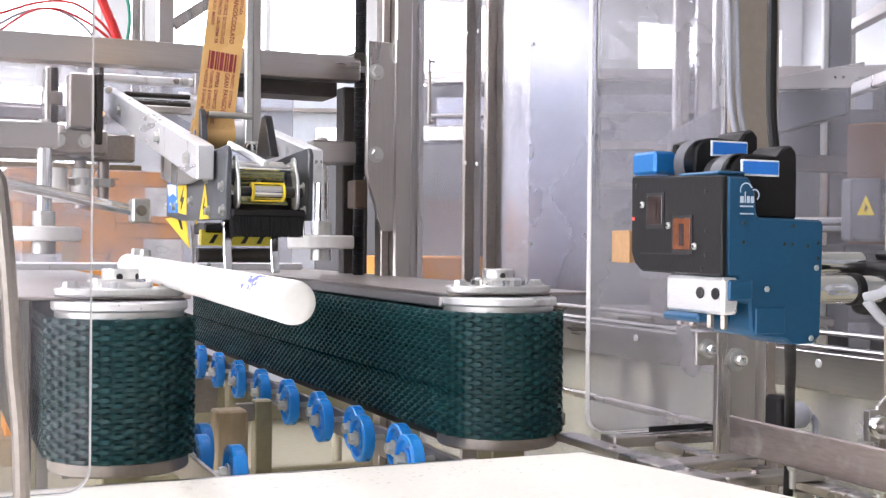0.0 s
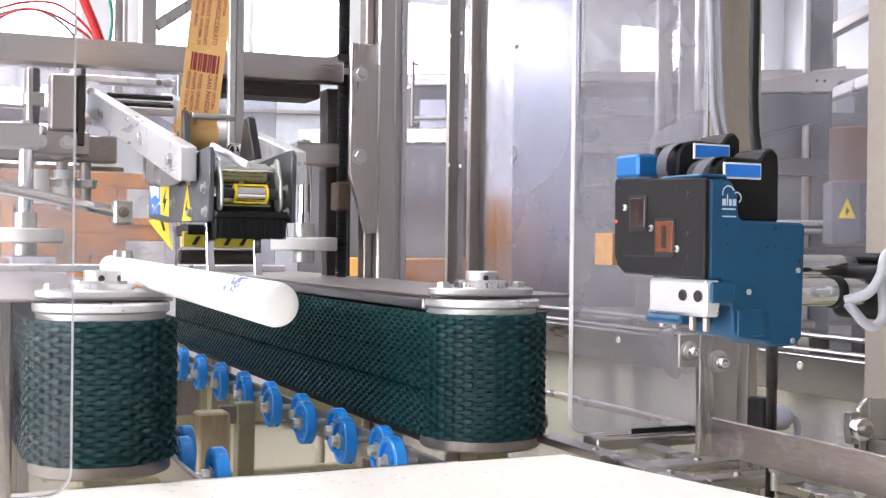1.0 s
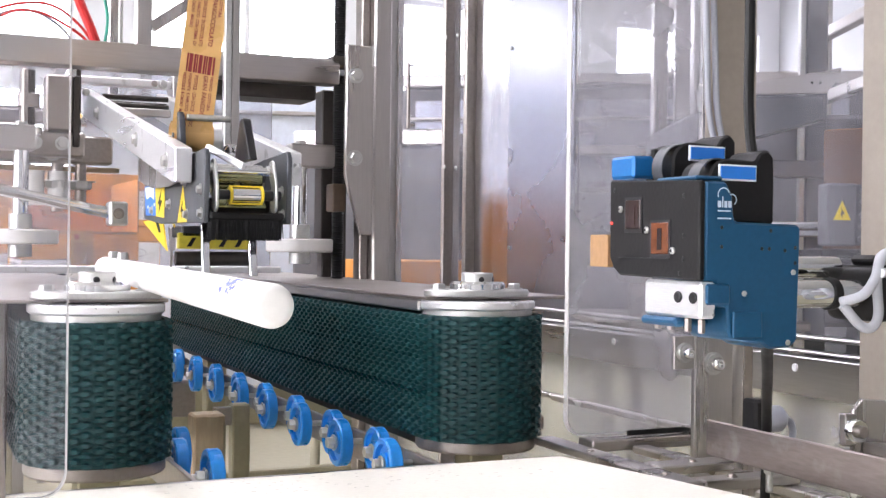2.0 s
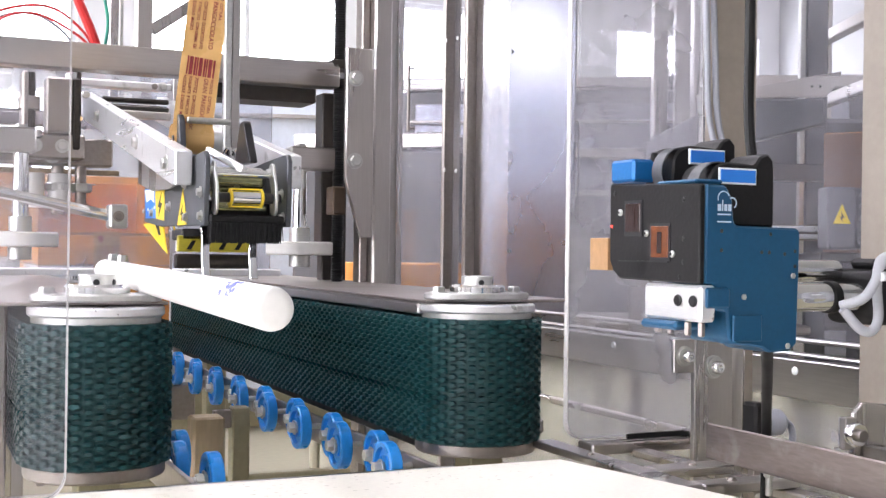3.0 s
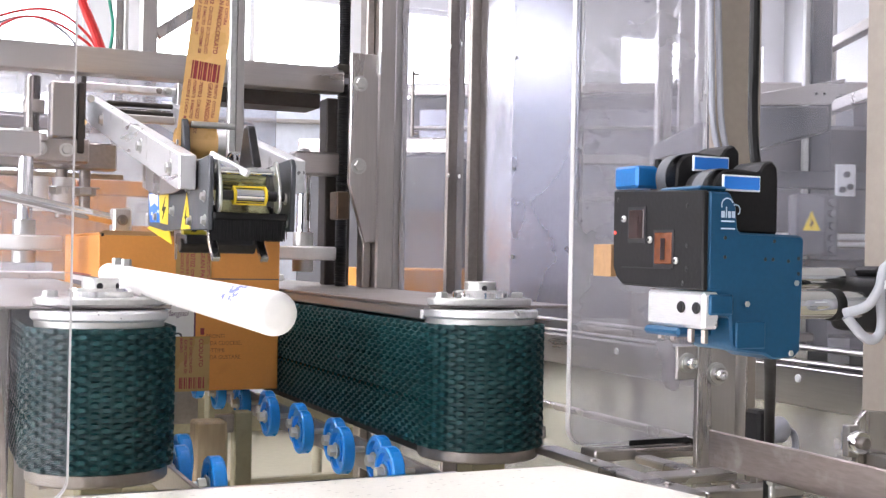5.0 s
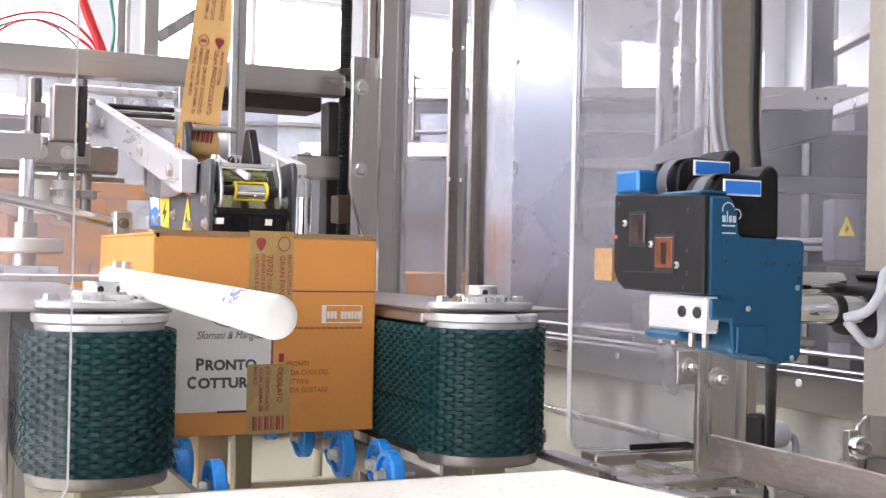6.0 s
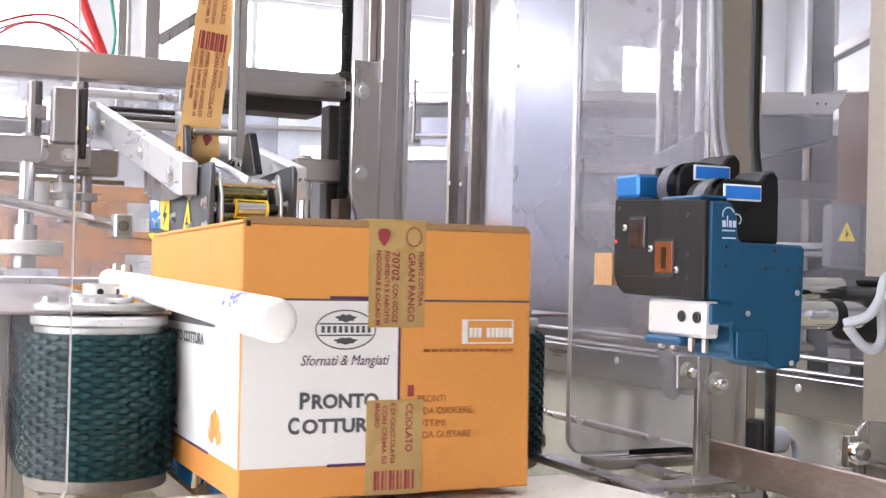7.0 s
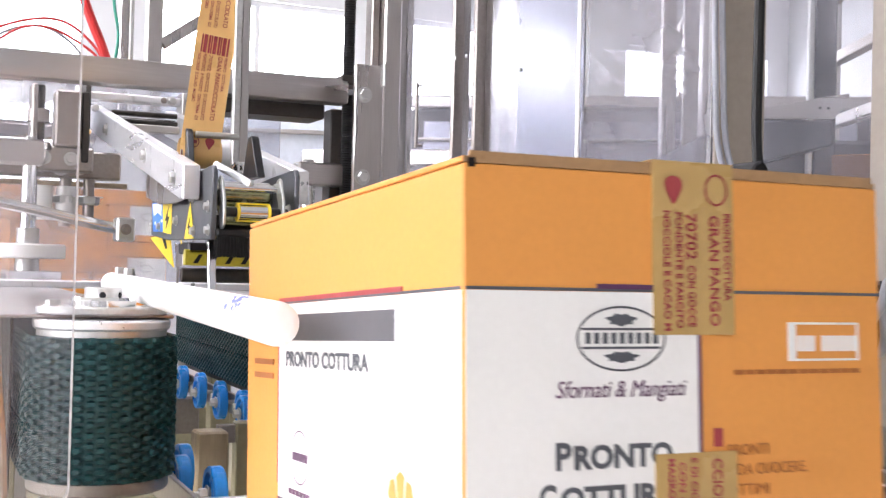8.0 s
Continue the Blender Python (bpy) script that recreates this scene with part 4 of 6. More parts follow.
def ribbon():
    r = thing("tape_ribbon", pose(0.327, 1.482, ZE + 0.136), "orange printed adhesive tape running down to the head", "tape")
    lean = Matrix.Rotation(radians(6.5), 4, "Y")
    own = slab(-0.025, 0.025, -0.0002, 0.0002, 0.0, 0.75, 0)
    bmesh.ops.transform(own, matrix=lean, verts=own.verts)
    part("web", own, TAPEUP, r, smooth=False)
    wrap = spin([(0.0183, -0.025), (0.0187, -0.025), (0.0187, 0.025), (0.0183, 0.025)], (0.004, 0.018, 0), "x", 36)
    part("wrap", wrap, TAPEUP, r)
    def word(text, x, z, size, width):
        ob = lettering(text, size, REDINK, r, Matrix.Identity(4), "print", width, "", 0.0001)
        PRINTS.append((ob, x, z, True))
    lines = ((0.0165, 0.0052, (("PRONTO", 0.018), ("COTTURA", 0.022))),
             (0.0090, 0.0082, (("GRAN", 0.018), ("PANGOC", 0.030), ("CIOLATO", 0.030))),
             (-0.0030, 0.0062, (("70702", 0.020), ("CON GOCCE", 0.024), ("DI CIOC", 0.016), ("COLATO", 0.017))),
             (-0.0105, 0.0054, (("FONDENTE", 0.022), ("E FARCITO", 0.023), ("CON CREMA", 0.025), ("DI", 0.005))),
             (-0.0175, 0.0054, (("NOCCIOLE", 0.022), ("E CACAO", 0.018), ("MAGRO", 0.016))))
    for k in range(3):
        z0 = 0.0905 + 0.24 * k
        for top in (z0 - 0.0135, z0 + 0.106):
            for x, size, words in lines:
                z = top
                for text, w in words:
                    if z - w / 2 > 0.012 and z < 0.6:
                        word(text, x, z - w / 2, size, w)
                    z -= w + (0.0006 if text in ("PANGOC", "DI CIOC") else 0.003)
        if z0 < 0.6:
            bm = bmesh.new()
            for n in range(12):
                w = (0.0016, 0.0028, 0.0012, 0.0022)[n % 4]
                bm = slab(-0.017 + n * 0.003, -0.017 + n * 0.003 + w, -0.0004, 0.0004, -0.0115, 0.0115, 0, bm)
            PRINTS.append((tagged(part("barcode", bm, REDINK, r, "red printed bars", smooth=False), kind="stuff"), 0.0, z0, False))
            bm = oval(-0.009, 0, 0.007, 0.0075, 0.0011, "y", 0.0, 20)
            bm = slab(-0.013, -0.005, -0.0003, 0.0003, -0.002, 0.002, 0, bm)
            PRINTS.append((part("print_mark", bm, REDINK, r, "round red mark", smooth=False), 0.0, z0 + 0.115, False))
            bm = bmesh.new()
            bm.faces.new([bm.verts.new((0.011 + 0.005 * math.cos(u) + 0.002 * math.sin(2 * u), 0, 0.0075 * math.sin(u))) for u in [2 * math.pi * n / 18 for n in range(18)]])
            PRINTS.append((part("print_mark", bm, REDINK, r, "curved red mark", smooth=False), 0.0, z0 + 0.115, False))
    for ob, x, z, upright in PRINTS:
        ob.matrix_basis = print_pose(x, z, upright)
    p = thing("tape_post", Matrix.Identity(4), "slim zinc-plated post carrying the tape roller", "post")
    part("post", slab(0.367, 0.376, 1.475, 1.487, ZE + 0.118, ZE + 0.9, 0.001), ZINC, p)
    part("post", slab(0.3765, 0.387, 1.477, 1.489, ZE + 0.118, ZE + 0.9, 0.001), STEEL, p)
    part("clamp", slab(0.364, 0.388, 1.462, 1.4745, ZE + 0.108, ZE + 0.126, 0.002), ZINC, p)
    for x in (0.369, 0.380):
        part("bolt", bolt((x, 1.462, ZE + 0.118), (0, -1, 0), 0.005, 0.006), CHROME, p)


ribbon()

# ---- inkjet printer ----


def printer():
    p = thing("inkjet_printer", pose(0.483, 0.70, ZE), "blue and black inkjet coder with two amber nozzle windows", "printer")
    # black nozzle plate facing the lane, corners rounded at the far bottom
    pts = [(-0.052, 0.047), (-0.052, -0.0205), (0.045, -0.019), (0.053, -0.014), (0.058, -0.006), (0.0585, 0.05), (0.0575, 0.0515)]
    plate = part("nozzle_plate", prism(pts, "x", -0.0, 0.005, 0.0012), BLACKP, p, "matt black nozzle plate")
    for y0, y1, z0, z1, mat in ((0.0165, 0.0355, 0.0150, 0.0360, SMOKE), (-0.0180, 0.0025, -0.0030, 0.0190, AMBER)):
        part("recess", slab(-0.0006, 0.0002, y0 - 0.002, y1 + 0.002, z0 - 0.003, z1 + 0.002, 0), BLACKM, plate)
        part("window", slab(-0.0014, -0.0002, y0, y1, z0, z1, 0.0005), mat, plate, "amber nozzle window")
        part("window_slit", slab(-0.0018, -0.0012, (y0 + y1) / 2 - 0.003, (y0 + y1) / 2 + 0.002, z0 + 0.003, z1 - 0.004, 0), SMOKE, plate)
    part("step", slab(-0.0012, 0.0, -0.018, 0.044, -0.0065, -0.0055, 0), BLACKM, plate)
    for y, z in ((0.0425, 0.0295), (0.0085, 0.014), (-0.023, -0.0005)):
        part("screw", rod((0.0005, y, z), (-0.0022, y, z), 0.0025, 14), ZINC, plate)
        part("screw_socket", rod((-0.0021, y, z), (-0.0024, y, z), 0.0012, 6), BLACKM, plate)
    for y, z in ((0.052, 0.044), (-0.034, 0.037), (-0.034, -0.006), (-0.030, -0.016), (-0.034, 0.010)):
        part("socket", rod((0.0005, y, z), (-0.0005, y, z), 0.0017, 12), BLACKM, plate)
    part("led", rod((0.0005, 0.055, 0.0195), (-0.0008, 0.055, 0.0195), 0.0012, 12), REDLED, plate, "glowing red status light")
    # blue side housing facing outwards
    out = [(0.0052, 0.0465), (0.022, 0.0465), (0.0275, 0.038), (0.029, 0.022), (0.031, 0.0195), (0.084, 0.0185), (0.0865, 0.016), (0.0845, -0.062), (0.079, -0.0665), (0.060, -0.0675), (0.054, -0.064), (0.028, -0.061), (0.025, -0.056), (0.0235, -0.0375), (0.0142, -0.037), (0.0138, -0.0208), (0.0052, -0.0205)]
    body = part("side_housing", prism(out, "y", -0.052, -0.006, 0.0015), BLUEA, p, "blue anodised side housing")
    part("lug", slab(0.004, 0.024, -0.0555, -0.0525, -0.0365, -0.0225, 0.0014), BLUEA, body)
    part("lower_lug", slab(0.027, 0.052, -0.0545, -0.0525, -0.0595, -0.041, 0.0009), BLUEA, body)
    for x, z in ((0.0185, 0.0155), (0.060, 0.014), (0.0185, 0.0025), (0.0525, 0.0015), (0.059, 0.0015), (0.0725, 0.0005), (0.0815, 0.0025), (0.0815, -0.008), (0.0335, -0.052), (0.044, -0.0535)):
        part("socket", rod((x, -0.0515, z), (x, -0.0525, z), 0.0014, 12), BLACKM, body)
    for x, z in ((0.0365, -0.029), (0.0785, -0.0145), (0.0745, -0.063)):
        part("screw", bolt((x, -0.0525 if x != 0.0365 else -0.0525, z), (0, -1, 0), 0.0022, 0.002, washer=False), ZINC, body)
    # maker's mark as plain shapes
    mark = bmesh.new()
    for cx, cz, r, a0, a1 in ((0.0195, 0.0375, 0.0052, 20, 200), (0.0265, 0.0345, 0.004, -60, 120)):
        for k in range(9):
            a, b = radians(a0 + (a1 - a0) * k / 9), radians(a0 + (a1 - a0) * (k + 1) / 9)
            mark.faces.new([mark.verts.new((cx + rr * math.cos(t), -0.0524, cz + rr * math.sin(t))) for rr, t in ((r, a), (r, b), (r - 0.0009, b), (r - 0.0009, a))])
    for x0, x1, z0, z1 in ((0.0145, 0.0175, 0.029, 0.0335), (0.0182, 0.0192, 0.029, 0.0365), (0.02, 0.0225, 0.029, 0.0335), (0.0232, 0.026, 0.029, 0.0335), (0.0145, 0.0255, 0.0262, 0.0272), (0.0145, 0.026, 0.0212, 0.0222)):
        mark.faces.new([mark.verts.new((x, -0.0524, z)) for x, z in ((x0, z0), (x1, z0), (x1, z1), (x0, z1))])
    part("maker_mark", mark, LETTERW, body, "pale blue cloud mark", smooth=False)
    part("top_cover", slab(0.001, 0.024, -0.046, 0.0, 0.0475, 0.0505, 0.0012), BLUEA, p, "bright blue top cover")
    part("top_block", slab(0.0, 0.027, 0.028, 0.058, 0.052, 0.0685, 0.002), BLUEL, p, "bright blue latch block")
    part("screw", bolt((0.0215, 0.0275, 0.0635), (0, -1, 0), 0.0025, 0.0015, washer=False), ZINC, p)
    # ink cartridges with arched black covers
    for y0, dx, dz, lx, lz in ((-0.040, 0.004, 0.002, 0.0235, -0.0028), (0.005, 0.006, 0.0165, 0.0315, -0.0008)):
        arch = [(0.012 + dx, 0.048)] + [(0.030 + dx - 0.017 * math.cos(radians(a)), 0.048 + dz + 0.0135 * math.sin(radians(a))) for a in range(10, 91, 16)] + [(0.052 + dx, 0.060 + dz), (0.056 + dx, 0.066 + dz), (0.063 + dx, 0.069 + dz), (0.0685 + dx, 0.064 + dz), (0.069 + dx, 0.052), (0.069 + dx, 0.0192), (0.032 + dx, 0.0192), (0.029 + dx, 0.042)]
        c = part("ink_cartridge", prism(arch, "y", y0, y0 + 0.034, 0.0015), BLACKP, p, "black ink cartridge with an arched cover")
        part("grey_band", spin([(0.0172, 0), (0.0178, 0), (0.0178, 0.012), (0.0172, 0.012)], (0.022 + dx, y0 + 0.002, 0.044 + dz * 0.9), "y", 32), GREYM, c)
        lz += 0.0488 + dz
        pts = [(lx, lz), (lx + 0.032, lz), (lx + 0.032, lz + 0.0112), (lx, lz + 0.0112)]
        part("label_border", prism(pts, "y", y0 - 0.002, y0 - 0.0004, 0.0004), LABELW, c, "white-edged blue label")
        pts = [(lx + 0.0013, lz + 0.0013), (lx + 0.0307, lz + 0.0013), (lx + 0.0307, lz + 0.0099), (lx + 0.0013, lz + 0.0099)]
        part("label", prism(pts, "y", y0 - 0.0026, y0 - 0.0019, 0), LABELB, c, smooth=False)
    part("knob", rod((0.02, 0.03, 0.064), (0.02, 0.03, 0.074), 0.0028, 14), BLACKP, p)
    # bracket below
    br = part("bracket", slab(0.0, 0.0135, -0.054, 0.012, -0.046, -0.0212, 0.002), ALU, p, "machined aluminium bracket")
    for y in (-0.047, -0.030):
        part("socket_screw", rod((0.0005, y, -0.032), (-0.002, y, -0.032), 0.004, 16), BLACKM, br)
    part("foot_plate", slab(-0.003, 0.03, -0.030, 0.012, -0.0525, -0.0465, 0.002), BLUEA, br)
    for y in (-0.049, -0.034, -0.014, 0.001):
        part("hanging_screw", rod((0.005, y, -0.0560), (0.005, y, -0.0462), 0.0026, 6), DULL, br)
    part("ramp", prism([(0.0, 0.0605), (0.004, 0.092), (0.0075, 0.092), (0.005, 0.0605)], "z", -0.0135, 0.011, 0.0004), KRAFT, p, "tan guide shoe")
    # slide pipes
    part("slide_pipe", rod((0.084, -0.020, -0.031), (0.168, -0.020, -0.031), 0.0105, 24), CHROME, p, "polished slide pipe")
    part("pipe_ring", rod((0.138, -0.020, -0.031), (0.146, -0.020, -0.031), 0.012, 24), BLACKP, p)
    part("slide_pipe", rod((0.080, 0.004, -0.012), (0.170, 0.004, -0.012), 0.0085, 24), CHROME, p, "polished slide pipe")
    part("pipe_ring", rod((0.108, 0.004, -0.012), (0.116, 0.004, -0.012), 0.010, 24), BLACKP, p)
    part("cable", tube([(0.072, -0.035, -0.060), (0.137, 0.042, -0.095), (0.187, 0.102, -0.135), (0.209, 0.128, -0.175), (0.219, 0.142, -0.24)], 0.0044, 14), CABLE, p, "black cable")
    return p


PRINTER = printer()


def printer_stand():
    s = thing("printer_stand", Matrix.Identity(4), "stainless flat post and round pipe bolted to the machine frame", "stand")
    part("post", slab(0.742, 0.790, 1.0, 1.006, 0, ZE - 0.035, 0.0004), STEEL, s, "flat stainless post")
    part("pipe", rod((0.805, 1.02, 0), (0.805, 1.02, ZE + 0.02), 0.013, 24), STEEL, s)
    part("upper_post", slab(0.820, 0.888, 1.085, 1.095, 0, 2.3, 0.003), BEIGE, s, "beige flat post")
    part("clip", slab(0.716, 0.7415, 1.0, 1.004, ZE - 0.122, ZE - 0.088, 0.001), STEEL, s)
    for x, z, r in ((0.765, -0.117, 0.0105), (0.7285, -0.105, 0.009)):
        b = part("washer", spin([(0, 0), (r * 1.15, 0), (r * 1.15, 0.002), (r * 0.95, 0.0026), (r * 0.95, 0.0045), (0, 0.0045)], (x, 1.0, ZE + z), Matrix.Rotation(radians(90), 4, "X"), 28), ZINC, s)
        part("bolt_head", spin([(0, 0), (r * 0.66, 0), (r * 0.66, 0.006), (r * 0.5, 0.0085), (r * 0.3, 0.0085), (r * 0.28, 0.005), (0, 0.005)], (x, 0.9954, ZE + z), Matrix.Rotation(radians(90), 4, "X"), 24), CHROME, b, "round socket head")
    c = thing("slide_clamp", Matrix.Identity(4), "black moulded clamp block holding the slide pipes", "clamp")
    part("block", slab(0.655, 0.74, 0.665, 0.72, ZE - 0.052, ZE - 0.010, 0.008, None, 3), BLACKP, c)
    part("jaw", slab(0.662, 0.73, 0.673, 0.70, ZE - 0.0098, ZE - 0.002, 0.003), BLACKP, c)
    part("cable", tube([(0.6120, 0.652, ZE - 0.038), (0.6240, 0.648, ZE - 0.052), (0.6330, 0.646, ZE - 0.054), (0.6395, 0.646, ZE - 0.045), (0.6380, 0.646, ZE - 0.023), (0.6390, 0.646, ZE - 0.009), (0.6470, 0.648, ZE - 0.001), (0.6860, 0.66, ZE + 0.004)], 0.0036, 14), PALEHOSE, c, "pale grey cable loop")
    part("cable", tube([(0.6120, 0.654, ZE - 0.036), (0.6195, 0.640, ZE - 0.030), (0.6265, 0.636, ZE - 0.018), (0.6300, 0.636, ZE - 0.008), (0.6370, 0.638, ZE - 0.002), (0.6440, 0.642, ZE - 0.006), (0.6860, 0.655, ZE - 0.006)], 0.0036, 14), PALEHOSE, c, "pale grey cable loop")
    part("cable_tie", rod((0.6275, 0.6325, ZE - 0.0145), (0.6415, 0.6415, ZE - 0.0145), 0.0035, 12), LABELW, c, "white cable tie")
    part("holder", slab(0.7405, 0.76, 0.68, 0.71, ZE - 0.045, ZE - 0.02, 0.003), STEEL, c)
    part("eye_bracket", prism([(0.765, ZE - 0.180), (0.83, ZE - 0.180), (0.83, ZE - 0.135), (0.776, ZE - 0.130), (0.765, ZE - 0.140)], "y", 0.800, 0.806, 0.001), STEEL, c, "bent stainless bracket")
    part("bracket_arm", slab(0.775, 0.80, 0.7205, 0.7995, ZE - 0.178, ZE - 0.168, 0.001), STEEL, c)
    part("eye_bolt", spin([(0.004, 0), (0.0095, 0), (0.0105, 0.0015), (0.0105, 0.008), (0.008, 0.010), (0.004, 0.010)], (0.758, 0.785, ZE - 0.156), "y", 28), CHROME, c, "chrome ring bolt")
    part("eye_pin", rod((0.758, 0.780, ZE - 0.156), (0.758, 0.7995, ZE - 0.156), 0.0055, 18), DULL, c)
    part("eye_lug", slab(0.752, 0.7645, 0.796, 0.8055, ZE - 0.170, ZE - 0.142, 0.001), STEEL, c)
    part("holder_post", slab(0.7605, 0.80, 0.67, 0.72, 0, ZE + 0.02, 0.003), STEEL, c)
    for nm, mat, r, pts in (("grey_hose", CABLEG, 0.0031, [(0.742, 1.0, 2.2), (0.745, 1.0, 1.7), (0.749, 1.0, ZE + 0.38), (0.752, 1.0, ZE + 0.22), (0.761, 1.0, ZE + 0.12), (0.785, 0.97, ZE + 0.04)]),
                            ("grey_hose", CABLEG, 0.0033, [(0.751, 1.0, 2.2), (0.754, 1.0, 1.7), (0.757, 1.0, ZE + 0.38), (0.762, 1.0, ZE + 0.22), (0.772, 1.0, ZE + 0.12), (0.795, 0.97, ZE + 0.04)]),
                            ("black_hose", CABLE, 0.0055, [(0.811, 1.0, 2.2), (0.810, 1.0, 1.7), (0.808, 1.0, ZE + 0.38), (0.807, 1.0, ZE + 0.24), (0.809, 1.0, ZE + 0.12), (0.80, 0.96, ZE + 0.03)])):
        o = link(nm, tube(pts, r), mat, smooth=True)
        tagged(o, "%s hanging down beside the post" % nm.replace("_", " "), "hose", "hoses")


printer_stand()


def right_rails():
    a = thing("angle_rail", Matrix.Identity(4), "brownish stainless angle rail beside the outfeed", "rail")
    part("web", slab(0.660, 0.664, 0.40, 0.872, ZE - 0.184, ZE - 0.152, 0.001), RAILM, a)
    part("flange", slab(0.6642, 0.70, 0.40, 0.872, ZE - 0.184, ZE - 0.181, 0.001), RAILM, a)
    for y in (0.60, 0.70, 0.80):
        part("stud", rod((0.672, y, ZE - 0.205), (0.672, y, ZE - 0.1842), 0.003, 12), ZINC, a)
        part("nut", bolt((0.672, y, ZE - 0.1842), (0, 0, -1), 0.005, 0.005), ZINC, a)
    f = thing("bed_support", Matrix.Identity(4), "stainless flat bars and cross pieces of the outfeed frame", "machine frame")
    for nm, dims in (("bar", (0.625, 0.650, 0.86, 1.13, ZE - 0.213, ZE - 0.205)), ("cross_bar", (0.655, 0.785, 1.055, 1.085, ZE - 0.212, ZE - 0.200)),
                     ("cross_bar", (0.652, 0.74, 0.93, 0.96, ZE - 0.214, ZE - 0.205)), ("cross_bar", (0.652, 0.76, 0.86, 0.885, ZE - 0.216, ZE - 0.206)),
                     ("bar", (0.70, 0.72, 0.965, 1.05, ZE - 0.214, ZE - 0.206)), ("bar", (0.74, 0.76, 0.75, 1.05, ZE - 0.226, ZE - 0.2165)),
                     ("rail", (0.63, 0.645, 1.14, 1.9, ZE - 0.20, ZE - 0.185)), ("rail", (0.78, 0.79, 0.9, 2.2, ZE - 0.20, ZE - 0.192))):
        part(nm, slab(*dims, 0.0015), STEEL_H, f)
    for x, y in ((0.637, 0.9), (0.637, 1.03), (0.70, 0.945), (0.69, 0.872)):
        part("bolt", bolt((x, y, ZE - 0.206), (0, 0, 1), 0.0036, 0.003), DULL, f)
    for x in (0.637, 0.75):
        part("leg", slab(x - 0.012, x + 0.012, 0.875, 0.90, 0, ZE - 0.2268, 0.002), STEEL, f)
    v = thing("valve", pose(0.768, 0.93, ZE - 0.165), "black and grey pneumatic valve with a grey hose", "valve")
    part("body", slab(-0.013, 0.004, -0.010, 0.012, -0.020, 0.020, 0.003), BLACKP, v)
    part("dome", spin([(0, -0.008), (0.011, -0.008), (0.013, -0.002), (0.013, 0.008), (0.008, 0.014), (0, 0.014)], (0.012, -0.004, 0), "x", 24), CABLEG, v)
    part("hose", tube([(0.024, -0.006, 0), (0.032, -0.008, -0.004), (0.033, -0.01, -0.018), (0.020, -0.012, -0.034)], 0.0035), CABLEG, v)
    part("stem", slab(-0.009, 0.0, -0.004, 0.006, -(ZE - 0.165), -0.0205, 0.001), DULL, v)


right_rails()
# ---- side guard, far frames and surroundings ----
XG = 1.0


def side_guard():
    g = thing("side_guard", Matrix.Identity(4), "machine side guard of acrylic panes, sheet metal and aluminium rails", "machine guard")
    for y, w in ((2.47, 0.03), (2.06, 0.012), (2.16, 0.010)):
        part("post", slab(XG - 0.02, XG + 0.02, y - w / 2, y + w / 2, 0, 2.4, 0.003), STEEL if w > 0.02 else DULL, g)
    part("end_post", slab(XG - 0.02, XG + 0.02, 0.965, 1.02, 0, 2.4, 0.003), BEIGE, g, "beige painted end post")
    part("sheet", slab(XG, XG + 0.003, 1.91, 2.05, ZE - 0.10, 2.4, 0), SHEETST, g, "brushed stainless sheet")
    part("sheet", slab(XG - 0.004, XG - 0.001, 1.675, 1.905, ZE - 0.10, 2.4, 0), SHEETM, g, "pale grey sheet metal")
    for z in (0.36, 0.16, 0.0):
        part("rivet", bolt((XG - 0.004, 1.895, ZE + z), (-1, 0, 0), 0.004, 0.003, washer=False), ZINC, g)
    s = part("pane", slab(XG, XG + 0.005, 2.07, 2.45, ZE - 0.10, 2.4, 0), PLEXID, g, "dusty acrylic pane", smooth=False)
    s.visible_shadow = False
    s = part("pane", slab(XG, XG + 0.005, 1.022, 1.67, ZE - 0.10, 2.4, 0), PLEXID, g, "dusty acrylic pane", smooth=False)
    s.visible_shadow = False
    for z0, z1 in ((-0.1065, -0.1015), (-0.1230, -0.1195), (-0.175, -0.127)):
        part("rail", slab(XG - 0.01, XG + 0.01, 0.6, 2.6, ZE + z0, ZE + z1, 0.0015), STEEL_Y, g, "brushed steel rail")
    s = part("pane", slab(XG + 0.012, XG + 0.016, 0.6, 2.45, ZE - 0.5, ZE - 0.178, 0), PLEXIL, g, "scuffed acrylic pane", smooth=False)
    s.visible_shadow = False
    bar = part("pull_handle", rod((XG - 0.014, 2.352, ZE + 0.255), (XG - 0.014, 2.352, ZE + 0.397), 0.0035, 14), DULL, g, "slim steel pull handle")
    for z in (0.262, 0.390):
        part("standoff", rod((XG - 0.0136, 2.352, ZE + z), (XG + 0.0005, 2.352, ZE + z), 0.0025, 10), DULL, bar)
    for y, z in ((2.142, 0.417), (2.09, 0.4135), (2.142, 0.16), (2.09, 0.155)):
        part("rivet", bolt((XG - 0.02, y, ZE + z), (-1, 0, 0), 0.0045, 0.003, washer=False), ZINC, g)
    for y in (1.538, 1.133):
        part("plug", rod((XG - 0.0095, y, ZE - 0.141), (XG - 0.0125, y, ZE - 0.141), 0.005, 20), LABELW, g, "round white plug")


side_guard()


def infeed():
    b = thing("infeed_bed", Matrix.Identity(4), "steel infeed bed where cartons wait", "conveyor")
    part("bed", slab(0.22, 0.53, 2.62, 5.2, ZB - 0.03, ZB - 0.001, 0.003), DULL, b)
    for x in (0.23, 0.49):
        for y in (2.9, 4.9):
            part("leg", slab(x, x + 0.03, y, y + 0.03, 0, ZB - 0.031, 0.002), STEEL, b)


infeed()


